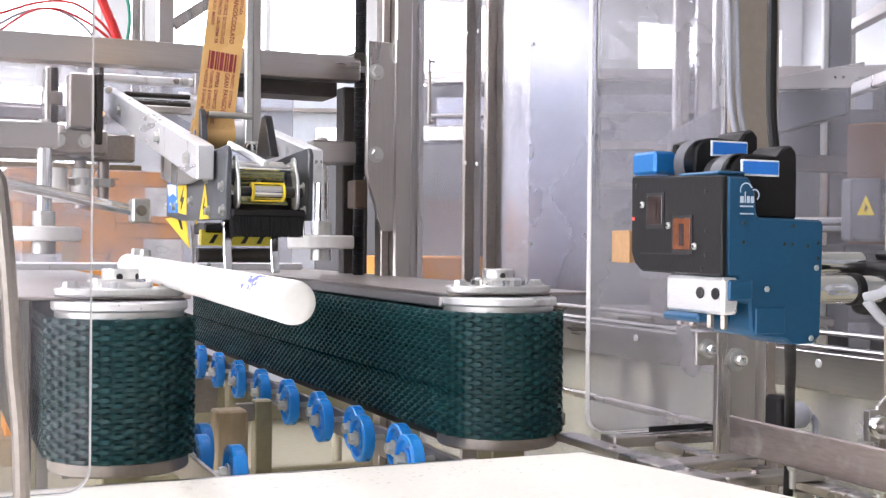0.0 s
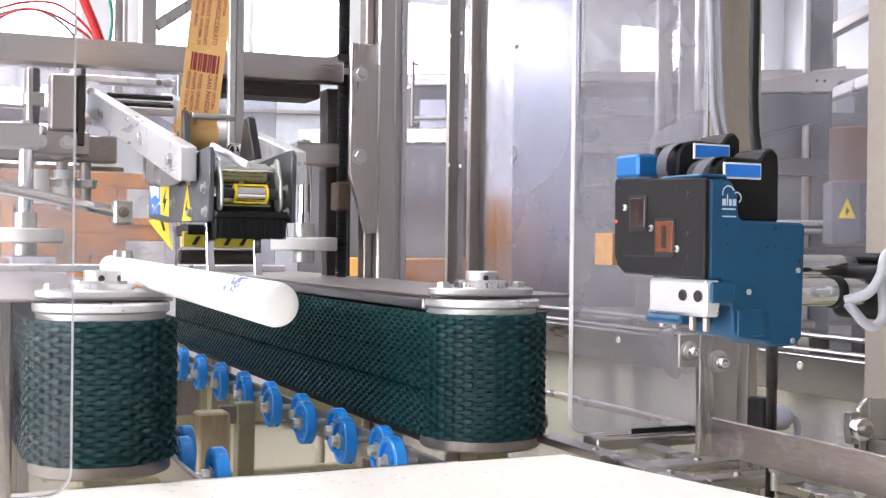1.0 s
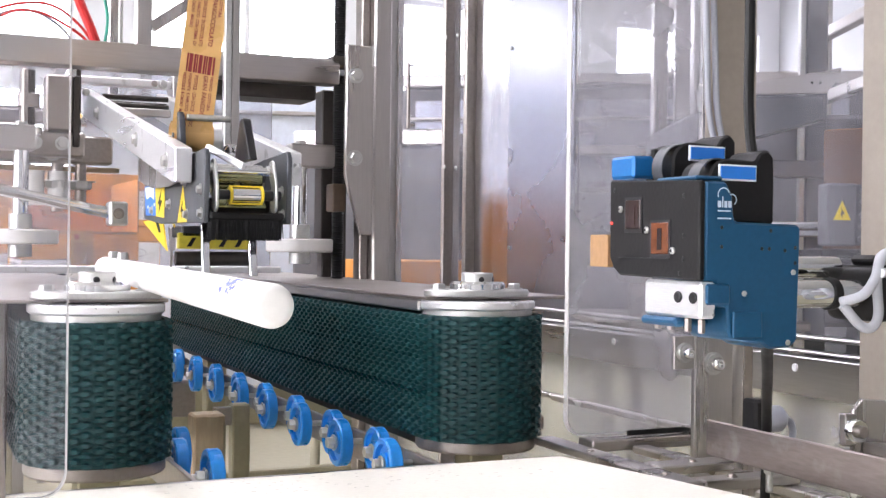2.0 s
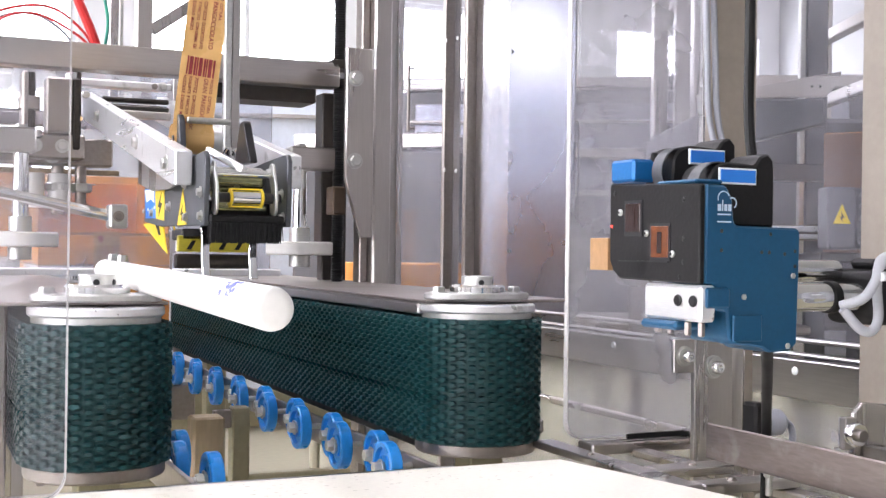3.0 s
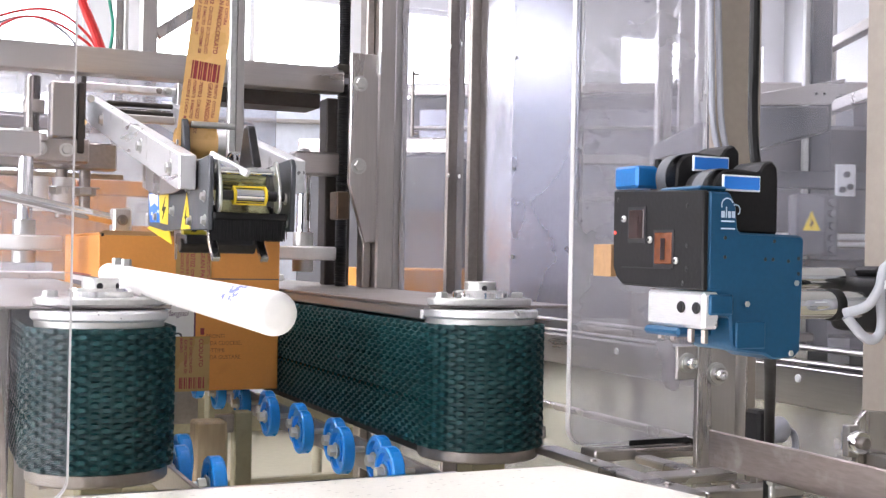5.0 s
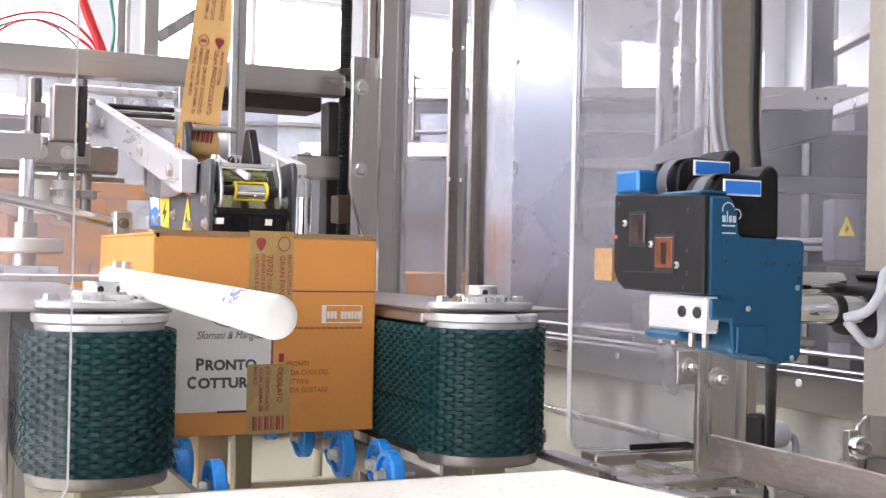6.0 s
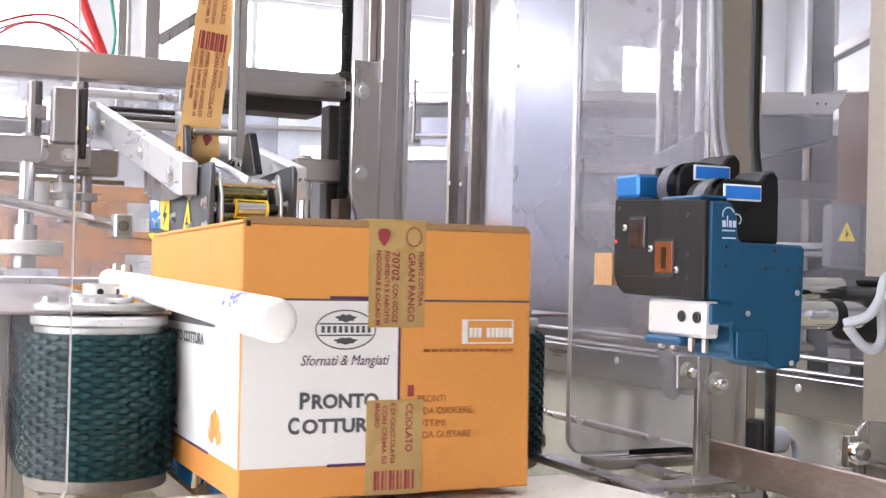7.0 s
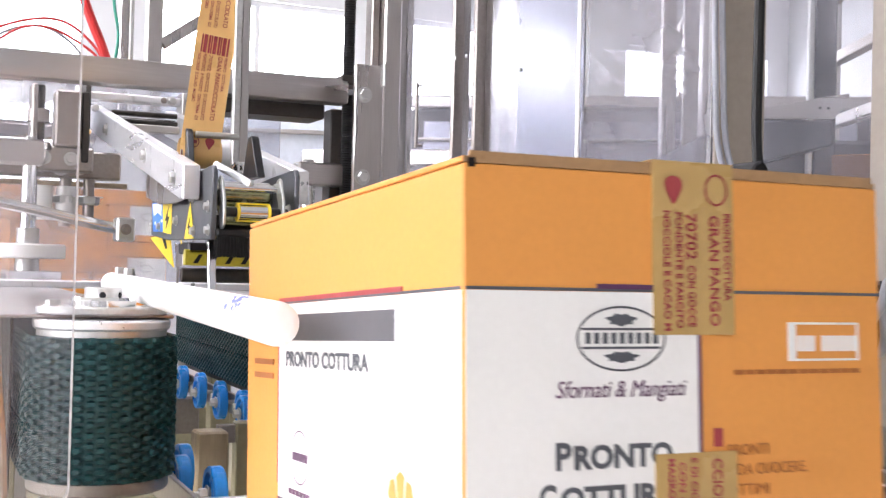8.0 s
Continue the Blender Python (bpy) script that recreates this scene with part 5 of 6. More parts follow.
def far_frames():
    f = thing("gantry_frame", Matrix.Identity(4), "bare aluminium gantry posts and braces behind the bridge", "machine frame")
    for x, w in ((0.358, 0.018), (0.41, 0.03)):
        part("post", slab(x, x + w, 2.35, 2.38, ZE + 0.25, 2.6, 0.002), STEEL, f)
    part("post", slab(0.415, 0.425, 2.60, 2.62, ZE + 0.25, 2.6, 0.002), ZINC, f)
    part("brace", beam((0.44, 2.36, ZE + 0.425), (0.64, 2.36, ZE + 0.57), 0.02, 0.022), STEEL, f)
    part("rail", slab(-0.6, 0.45, 2.34, 2.385, ZE + 0.225, ZE + 0.248, 0.002), DULL, f)
    for x in (-0.5,):
        part("leg", slab(x - 0.02, x + 0.02, 2.34, 2.38, 0, ZE + 0.2245, 0.002), DULL, f)
    o = link("red_hose", tube([(0.17, 1.85, ZE + 0.55), (0.205, 1.85, ZE + 0.45), (0.237, 1.85, ZE + 0.365), (0.252, 1.85, ZE + 0.33), (0.263, 1.85, ZE + 0.301)], 0.0072), REDHOSE, smooth=True)
    tagged(o, "thick red pneumatic hose on the beam", "hose", "hoses")
    loops = (((0.07, 0.33), (0.1105, 0.3731), (0.1678, 0.4171), (0.2167, 0.4257), (0.2669, 0.4072), (0.3131, 0.3742), (0.335, 0.32)),
             ((0.06, 0.39), (0.1126, 0.4125), (0.1912, 0.4428), (0.2519, 0.4442), (0.3039, 0.408), (0.3306, 0.3615), (0.338, 0.31)),
             ((0.05, 0.355), (0.11, 0.395), (0.165, 0.428), (0.22, 0.436), (0.275, 0.405), (0.31, 0.35)),
             ((0.05, 0.31), (0.13, 0.345), (0.20, 0.36), (0.26, 0.352), (0.32, 0.315)))
    for k, pts in enumerate(loops):
        o = link("thin_hose", tube([(x, 2.30 + 0.03 * k, ZE + z) for x, z in pts], 0.0026), (REDHOSE, REDHOSE, CABLEG, REDHOSE)[k], smooth=True)
        tagged(o, "thin looping air hose", "hose", "hoses")
    o = link("thin_hose", tube([(0.335, 2.32, ZE + 0.33), (0.350, 2.32, ZE + 0.42), (0.340, 2.32, ZE + 0.50), (0.345, 2.32, ZE + 0.62)], 0.003), GREENH, smooth=True)
    tagged(o, "thin green air hose rising behind the beam", "hose", "hoses")
    w = thing("clear_hood", Matrix.Identity(4), "dusty acrylic hood pane behind the bridge", "guard panel")
    s = part("pane", slab(-0.2, 0.64, 2.20, 2.205, ZE - 0.04, ZE + 0.31, 0), PLEXIH, w, "hazy acrylic pane", smooth=False)
    s.visible_shadow = False
    part("lower_frame", slab(-0.2, 0.66, 2.195, 2.215, ZE - 0.055, ZE - 0.041, 0.002), ALU, w)


far_frames()


def far_machine(x, y, w, d, h, rz, label, low=0.12, solid=0.6, ledges=(), skin=None):
    """A cabinet on feet, with an open frame of rails above it where it is not solid to the top."""
    m = thing("far_machine", pose(x, y, 0, 0, 0, rz), label, "machine", "far machines")
    part("cabinet", slab(-w / 2, w / 2, -d / 2, d / 2, low, h * solid, 0.01), GREYBOX, m)
    part("panel", slab(-w / 2 + 0.05, w / 2 - 0.05, -d / 2 - 0.012, -d / 2 - 0.001, low + 0.08, h * solid - 0.05, 0.004), skin or (GREYM if low > 0.5 else SHEETM), m)
    for z0, z1 in ledges:
        part("ledge", slab(-w / 2 + 0.02, w / 2 - 0.02, -d / 2 - 0.06, -d / 2 - 0.0125, z0, z1, 0.003), STEEL_H, m, "bright steel ledge")
    for sx in (-1, 1):
        for sy in (-1, 1):
            part("foot", rod((sx * (w / 2 - 0.06), sy * (d / 2 - 0.06), 0), (sx * (w / 2 - 0.06), sy * (d / 2 - 0.06), low - 0.001), 0.016, 16), LEGM, m)
            if solid < 1:
                part("post", slab(sx * (w / 2 - 0.03) - 0.02, sx * (w / 2 - 0.03) + 0.02, sy * (d / 2 - 0.03) - 0.02, sy * (d / 2 - 0.03) + 0.02, h * solid + 0.001, h, 0.003), STEEL, m)
    part("roof", slab(-w / 2, w / 2, -d / 2, d / 2, h + 0.001, h + 0.05, 0.006), STEEL_H, m)
    if solid < 1:
        for k in range(4):
            z = h * (solid + (1 - solid) * (0.1 + 0.2 * k))
            part("shelf_rail", slab(-w / 2 + 0.03, w / 2 - 0.03, -d / 2 + 0.02, -d / 2 + 0.05, z, z + 0.03, 0.003), DULL if k % 2 else STEEL, m)


for cx, cy, cw, ch, cr, cs in ((1.85, 3.0, 0.6, 1.9, 62, 0.52), (1.95, 2.35, 0.55, 2.1, 66, 0.6), (2.35, 1.45, 0.7, 1.95, 75, 0.6), (1.5, 3.6, 0.7, 1.25, 50, 1.0)):
    far_machine(cx, cy, cw, 0.5, ch, cr, "grey machine cabinet on tall pale legs", 0.78, cs)
far_machine(2.62, 4.0, 1.7, 0.6, 1.56, -33, "long grey far machine with bright steel ledges", 0.5, 1.0, ((1.16, 1.18), (1.30, 1.335), (1.43, 1.44)))
far_machine(3.3, 2.3, 0.9, 0.7, 1.8, 80, "grey far machine cabinet under open rails")
far_machine(-0.1, 6.5, 1.6, 0.9, 1.8, 5, "grey far machine with steel frame and rails")
far_machine(1.85, 6.4, 1.3, 0.9, 1.88, -17, "pale blue-grey far cabinet with a steel top", 0.12, 1.0, ((1.30, 1.32), (1.62, 1.64)), PALEBLUE)
far_machine(5.4, 4.2, 1.4, 0.9, 1.7, 60, "grey far machine with steel frame and rails")
# added out of view: blocks the windows in the sheet's lower reflection
far_machine(-3.6, 10.6, 5.2, 0.9, 2.75, 4, "unseen tall grey block added to darken the sheet metal reflection", 0.12, 1.0)

# ---- cartons ----
CW, CL, CH = 0.26, 0.3872, 0.2249


def carton(m, taped=True):
    c = thing("carton", m, "orange printed carton with white panels, sealed with brown tape" if taped else "orange printed carton with raised open flaps, waiting", "carton", "cartons")
    t = 0.003
    bm = slab(0, CW, 0, CL, 0, CH - 0.0035, 0.0012)
    body = part("body", bm, CARTON, c, "orange printed cardboard", smooth=False)
    flaps = []
    for x, sgn in ((0, 1), (CW, -1)):
        fl = part("flap", slab(0 if sgn > 0 else -t, t if sgn > 0 else 0, 0.002, CL - 0.002, 0, 0.128, 0.0006), CARTON, c, "top flap", smooth=False)
        fl.matrix_basis = pose(x, 0, CH if sgn > 0 else CH - 0.0005)
        part("raw_edge", slab(0 if sgn > 0 else -t, t if sgn > 0 else 0, 0.0008, 0.0018, 0.001, 0.127, 0), KRAFT, fl, "raw corrugated edge", smooth=False)
        flaps.append(fl)
    for y, sgn in ((0.0, 1), (CL, -1)):
        fl = part("flap", slab(0.004, CW - 0.004, 0 if sgn > 0 else -t, t if sgn > 0 else 0, 0, 0.126, 0.0006), CARTON, c, "top flap", smooth=False)
        fl.matrix_basis = pose(0, y, CH - 0.0036)
        flaps.append(fl)
    o = -0.0004
    part("raw_edge", slab(0.004, CW - 0.004, 0.0002, 0.0016, CH - 0.0032, CH + 0.0026, 0), KRAFT, c, "dark raw flap edge", smooth=False)
    part("corner_gap", slab(0.003, 0.0065, -0.0004, 0.0002, CH - 0.0055, CH - 0.001, 0), BLACKP, c, "dark gap at the flap corner", smooth=False)
    zs, zw = CH - 0.0635, 0.0265
    # front face
    fw = part("front_panel", slab(0.0015, 0.135, o, 0, zw, zs - 0.001, 0), CARTONW, c, "white printed panel", smooth=False)
    part("line", slab(0.0015, CW - 0.0015, o - 0.0001, 0, zs - 0.0008, zs + 0.0008, 0), GREYINK, c, smooth=False)
    part("line", slab(0.1345, 0.1368, o - 0.0001, 0, zw + 0.045, zs - 0.001, 0), PURPLE, c, "purple border", smooth=False)
    part("line", slab(0.074, 0.110, o - 0.0003, 0, zs + 0.0005, zs + 0.003, 0), PURPLE, c, smooth=False)
    part("line", slab(0.074, 0.110, o - 0.0003, 0, zw - 0.0015, zw + 0.001, 0), PURPLE, c, smooth=False)
    R = Matrix.Rotation(radians(90), 4, "X")

    def front(text, x, z, size, width, mat, bold=0.0):
        lettering(text, size, mat, c, Matrix.Translation((x, o - 0.0003, z)) @ R, "lettering", width, "", bold)
    for first, rest, x, z, wf, wr in (("P", "RONTO", 0.0535, 0.0788, 0.0088, 0.058), ("C", "OTTURA", 0.0450, 0.0588, 0.0095, 0.068)):
        front(first, x, z, 0.0182, wf, GREYINK, 0.0006)
        front(rest, x + wf / 2 + 0.0018 + wr / 2, z - 0.0008, 0.0156, wr, GREYINK, 0.0006)
    lettering("Sfornati & Mangiati", 0.012, PURPLE, c, Matrix.Translation((0.0875, o - 0.0003, 0.1115)) @ R, "lettering", 0.077, "", 0.0, 0.3)
    part("emblem", oval(0.088, 0.137, 0.0265, 0.0165, 0.0011, "y", o - 0.0003), GREYINK, c, "oval maker's emblem", smooth=False)
    for x0, x1, z0, z1 in ((0.065, 0.111, 0.1318, 0.133), (0.065, 0.111, 0.1412, 0.1424)):
        part("emblem_bar", slab(x0, x1, o - 0.0004, o, z0, z1, 0), GREYINK, c, smooth=False)
    for k in range(9):
        part("emblem_bar", slab(0.067 + k * 0.005, 0.0698 + k * 0.005, o - 0.0004, o, 0.1345, 0.140, 0), GREYINK, c, smooth=False)
    bm = bmesh.new()
    for cx, cz, a, b in ((0.088, 0.1465, 0.0085, 0.0030), (0.088, 0.1278, 0.0095, 0.0027)):
        bm.faces.new([bm.verts.new((cx + a * (1 + 0.18 * math.sin(5 * u)) * math.cos(u), o - 0.0003, cz + b * (1 + 0.2 * math.sin(7 * u)) * math.sin(u))) for u in [2 * math.pi * k / 26 for k in range(26)]])
    part("emblem_figure", bm, GREYINK, c, smooth=False)
    # telephone panel, address bar, text on the orange
    for x0, x1, z0, z1 in ((0.194, 0.243, 0.1445, 0.1457), (0.194, 0.243, 0.1248, 0.126), (0.194, 0.1992, 0.126, 0.1445), (0.242, 0.2432, 0.126, 0.1445)):
        part("print_bar", slab(x0, x1, o - 0.0003, 0, z0, z1, 0), CARTONW, c, smooth=False)
    for k in range(10):
        if k != 3:
            part("print_bar", slab(0.2005 + k * 0.0042, 0.2036 + k * 0.0042, o - 0.0003, 0, 0.130, 0.1385, 0), CARTONW, c, smooth=False)
    for k in range(12):
        part("print_bar", slab(0.158 + k * 0.0072, 0.164 + k * 0.0072, o - 0.0003, 0, 0.118, 0.1205, 0), BROWNINK, c, smooth=False)
    for s, x, z, w in (("PRONTI", 0.166, 0.0785, 0.026), ("DA CUOCERE,", 0.1815, 0.0683, 0.046), ("OTTIMI", 0.166, 0.0578, 0.026), ("DA GUSTARE", 0.1805, 0.0480, 0.045)):
        front(s, x, z, 0.0085, w, BROWNINK)
    part("print_bar", slab(0.144, 0.1495, o - 0.0003, 0, 0.081, 0.0905, 0), REDINK, c, smooth=False)
    # left face
    part("side_panel", slab(o, 0, 0.0015, 0.302, zw, zs - 0.001, 0), CARTONW, c, "white printed panel", smooth=False)
    part("line", slab(o - 0.0001, 0, 0.002, CL - 0.002, zs - 0.0008, zs + 0.0008, 0), GREYINK, c, smooth=False)
    part("line", slab(o - 0.0003, 0, 0.075, 0.302, zs + 0.0006, zs + 0.0034, 0), REDINK, c, smooth=False)
    part("line", slab(o - 0.0003, 0, 0.10, 0.302, zw - 0.0015, zw + 0.001, 0), PURPLE, c, smooth=False)
    part("line", slab(o - 0.0003, 0, 0.302, 0.304, zw + 0.01, zs - 0.02, 0), REDINK, c, smooth=False)
    part("grey_band", slab(o - 0.0003, 0, 0.085, 0.285, zs - 0.026, zs - 0.0085, 0), GREYBOX, c, "grey printed band", smooth=False)
    S = Matrix(((0, 0, -1, 0), (-1, 0, 0, 0), (0, 1, 0, 0), (0, 0, 0, 1)))
    lettering("PRONTO COTTURA", 0.014, GREYINK, c, Matrix.Translation((o - 0.0003, 0.205, zs - 0.039)) @ S, "lettering", 0.16, "", 0.0004)
    part("emblem", oval(0.252, 0.058, 0.020, 0.018, 0.0011, "x", o - 0.0003), PURPLE, c, "oval maker's emblem", smooth=False)
    for k in range(7):
        part("emblem_bar", slab(o - 0.0004, o, 0.2365 + k * 0.0047, 0.2395 + k * 0.0047, 0.0555, 0.061, 0), PURPLE, c, smooth=False)
    for k in range(6):
        part("print_bar", slab(o - 0.0004, o, 0.230 + k * 0.008, 0.236 + k * 0.008, 0.0325, 0.036, 0), PURPLE, c, smooth=False)
    # croissant figure in segments
    for k in range(5):
        a0, a1 = radians(12 + k * 32), radians(38 + k * 32)
        pts = [(0.076 + r * math.cos(a) * 1.0, 0.034 + r * math.sin(a) * 1.15) for r, a in ((0.008, a0), (0.021 + 0.006 * math.sin(a0), a0), (0.021 + 0.006 * math.sin((a0 + a1) / 2) + 0.002, (a0 + a1) / 2), (0.021 + 0.006 * math.sin(a1), a1), (0.008, a1))]
        part("croissant_figure", prism(pts, "x", o - 0.0004, 0, 0), CARTON, c, smooth=False)
    for k, z in enumerate((0.118, 0.108)):
        part("print_bar", slab(o - 0.0003, 0, 0.316, 0.365, z, z + 0.004, 0), BROWNINK, c, smooth=False)
    # tape over top, front and bottom
    if taped:
        x0, x1 = 0.1072, 0.1580
        for nm, dims in (("tape", (x0, x1, o - 0.0007, -0.0002, CH - 0.086, CH + 0.0036)), ("tape", (x0, x1, -0.0009, CL + 0.0009, CH + 0.0037, CH + 0.0043)),
                         ("tape", (x0, x1, o - 0.0007, -0.0002, 0.0, 0.0785)), ("tape", (x0, x1, CL + 0.0002, CL + 0.0007, CH - 0.07, CH + 0.0036))):
            part(nm, slab(*dims, 0), TAPE, c, "brown printed sealing tape", smooth=False)
        D = R @ Matrix.Rotation(radians(-90), 4, "Z")

        def down(text, x, z, size, width):
            lettering(text, size, REDINK, c, Matrix.Translation((x, o - 0.001, z)) @ D, "tape_print", width, "", 0.00012)
        down("GRAN PANGO", 0.14500, CH - 0.0525, 0.0085, 0.058)
        down("PRONTO COTTURA", 0.15350, CH - 0.045, 0.0055, 0.046)
        down("70702", 0.13050, CH - 0.035, 0.0095, 0.024)
        down("CON GOCCE", 0.13050, CH - 0.066, 0.0065, 0.032)
        down("FONDENTE E FARCITO", 0.12300, CH - 0.0525, 0.0055, 0.06)
        down("NOCCIOLE E CACAO M", 0.11550, CH - 0.053, 0.0055, 0.062)
        down("CCIOLATO", 0.14500, 0.055, 0.0085, 0.04)
        down("E DI CIOCCOLATO", 0.13050, 0.051, 0.0055, 0.05)
        down("CON CREMA DI", 0.12300, 0.050, 0.0055, 0.048)
        down("MAGRO", 0.11650, 0.066, 0.0055, 0.02)
        for k in range(11):
            w = (0.0026, 0.0014, 0.002, 0.001)[k % 4]
            part("print_bar", slab(0.11450 + k * 0.0034, 0.11450 + k * 0.0034 + w, o - 0.0011, o, 0.004, 0.020, 0), REDINK, c, smooth=False)
        bm = bmesh.new()
        bm.faces.new([bm.verts.new((0.12000 + 0.005 * math.cos(u) + 0.0015 * math.sin(2 * u), o - 0.0011, CH - 0.011 + 0.0075 * math.sin(u))) for u in [2 * math.pi * k / 18 for k in range(18)]])
        part("tape_mark", bm, REDINK, c, smooth=False)
        part("tape_mark", oval(0.14700, CH - 0.010, 0.0075, 0.0085, 0.0012, "y", o - 0.0011, 20), REDINK, c, smooth=False)
    return c, flaps


CARTON_MOVING, (FLAP_LEFT, FLAP_RIGHT, FLAP_FRONT, FLAP_REAR) = carton(pose(0.2435, 3.55, ZB))
WAITING, _ = carton(pose(0.2435, 4.40, ZB), False)


def stored_carton(m):
    c = thing("stored_carton", m, "orange printed carton stored closed in a stack", "carton", "stored cartons")
    part("body", slab(0, 0.36, 0, 0.30, 0, 0.224, 0.003), CARTON, c, smooth=False)
    part("line", slab(0.002, 0.358, -0.0008, 0, 0.158, 0.161, 0), GREYINK, c, smooth=False)
    part("front_panel", slab(0.19, 0.357, -0.0008, 0, 0.03, 0.155, 0), CARTONW, c, "white printed panel", smooth=False)
    part("emblem", oval(0.27, 0.11, 0.03, 0.017, 0.002, "y", -0.0014), GREYINK, c, smooth=False)
    part("tape", slab(0.155, 0.205, -0.0014, 0.3006, 0.2243, 0.2250, 0), TAPE, c, smooth=False)
    return c


def stack():
    p = thing("pallet", pose(0.3, 5.25, 0), "worn wooden pallet under stacked cartons", "pallet")
    for k in range(5):
        part("board", slab(-0.02 + k * 0.155, 0.10 + k * 0.155, 0, 0.66, 0.10, 0.122, 0.003), WOOD, p)
    for y in (0.0, 0.29, 0.58):
        part("bearer", slab(-0.02, 0.74, y, y + 0.08, 0, 0.099, 0.003), WOOD, p)
    one = stored_carton(pose(0.3, 5.27, 0.123))
    rnd = random.Random(4)
    for i in range(2):
        for k in range(5):
            if i or k:
                copy_thing(one, pose(0.3 + i * 0.372 + rnd.uniform(-0.004, 0.004), 5.27 + rnd.uniform(-0.01, 0.01), 0.123 + k * 0.2255, 0, 0, rnd.uniform(-1, 1)))


stack()


CELL = pose(0, 0, 0, 0, 0, -24.45)     # the loading cell behind the guard stands square to this turn


def hopper():
    h = thing("hopper", CELL.copy(), "sloping steel chute with dark slate bin on a post", "hopper")
    part("lip", prism([(0.445, 1.193), (0.579, 1.218), (0.572, 1.199), (0.556, 1.180), (0.445, 1.177)], "y", 1.72, 1.726, 0.0008), STEEL_H, h, "pale bent steel lip")
    part("bin", prism([(0.45, 1.176), (0.556, 1.179), (0.558, 1.142), (0.52, 1.132), (0.45, 1.113)], "y", 1.727, 1.83, 0.003), GREYM, h, "dark slate bin")
    for x in (0.535, 0.547):
        part("rivet", rod((x, 1.7205, 1.195), (x, 1.718, 1.195), 0.002, 10), BLACKM, h)
    part("post", slab(0.452, 0.474, 1.835, 1.857, 0, 1.17, 0.002), DULL, h)
    return h


hopper()


def cell_frame():
    f = thing("cell_frame", CELL.copy(), "steel track and posts of the loading cell", "machine frame")
    for z0, z1 in ((0.978, 0.986), (0.990, 1.000)):
        part("track", slab(0.30, 1.45, 2.03, 2.05, z0, z1, 0.002), ALU, f, "bright track rail")
    part("web", slab(0.30, 1.45, 2.052, 2.062, 0.975, 1.002, 0.002), DULL, f)
    for x in (0.33, 0.88, 1.40):
        part("leg", slab(x, x + 0.025, 2.064, 2.085, 0, 0.90, 0.002), DULL, f)
        part("bracket", slab(x, x + 0.025, 2.0635, 2.068, 0.8, 1.0, 0.001), DULL, f)
    part("column", slab(0.748, 0.792, 2.44, 2.47, 0, 2.4, 0.003), GREYM, f, "dark upright column")
    part("column", slab(0.735, 0.746, 2.44, 2.46, 0, 2.4, 0.002), ZINC, f)
    part("cross_bar", slab(0.60, 0.9, 2.40, 2.43, 1.10, 1.135, 0.002), GREYM, f)
    t = thing("transfer_table", CELL.copy(), "low steel table receiving cartons in the cell", "table")
    part("top", slab(0.30, 0.72, 2.30, 2.75, 0.795, 0.812, 0.003), DULL, t)
    for x in (0.31, 0.685):
        for y in (2.31, 2.715):
            part("leg", slab(x, x + 0.025, y, y + 0.025, 0, 0.794, 0.002), STEEL, t)
    r = thing("feeder_shelf", CELL.copy(), "steel shelf feeding cartons from above", "shelf")
    part("top", slab(0.94, 1.25, 2.05, 2.34, 1.436, 1.452, 0.003), DULL, r)
    part("post", slab(1.2, 1.23, 2.351, 2.38, 0, 1.5, 0.003), STEEL, r)
    part("bracket", slab(1.19, 1.24, 2.3405, 2.3505, 1.40, 1.48, 0.002), STEEL, r)


cell_frame()


def cell_pose(dx=0.0, dy=0.0, dz=0.0):
    return CELL @ pose(dx, dy, dz)


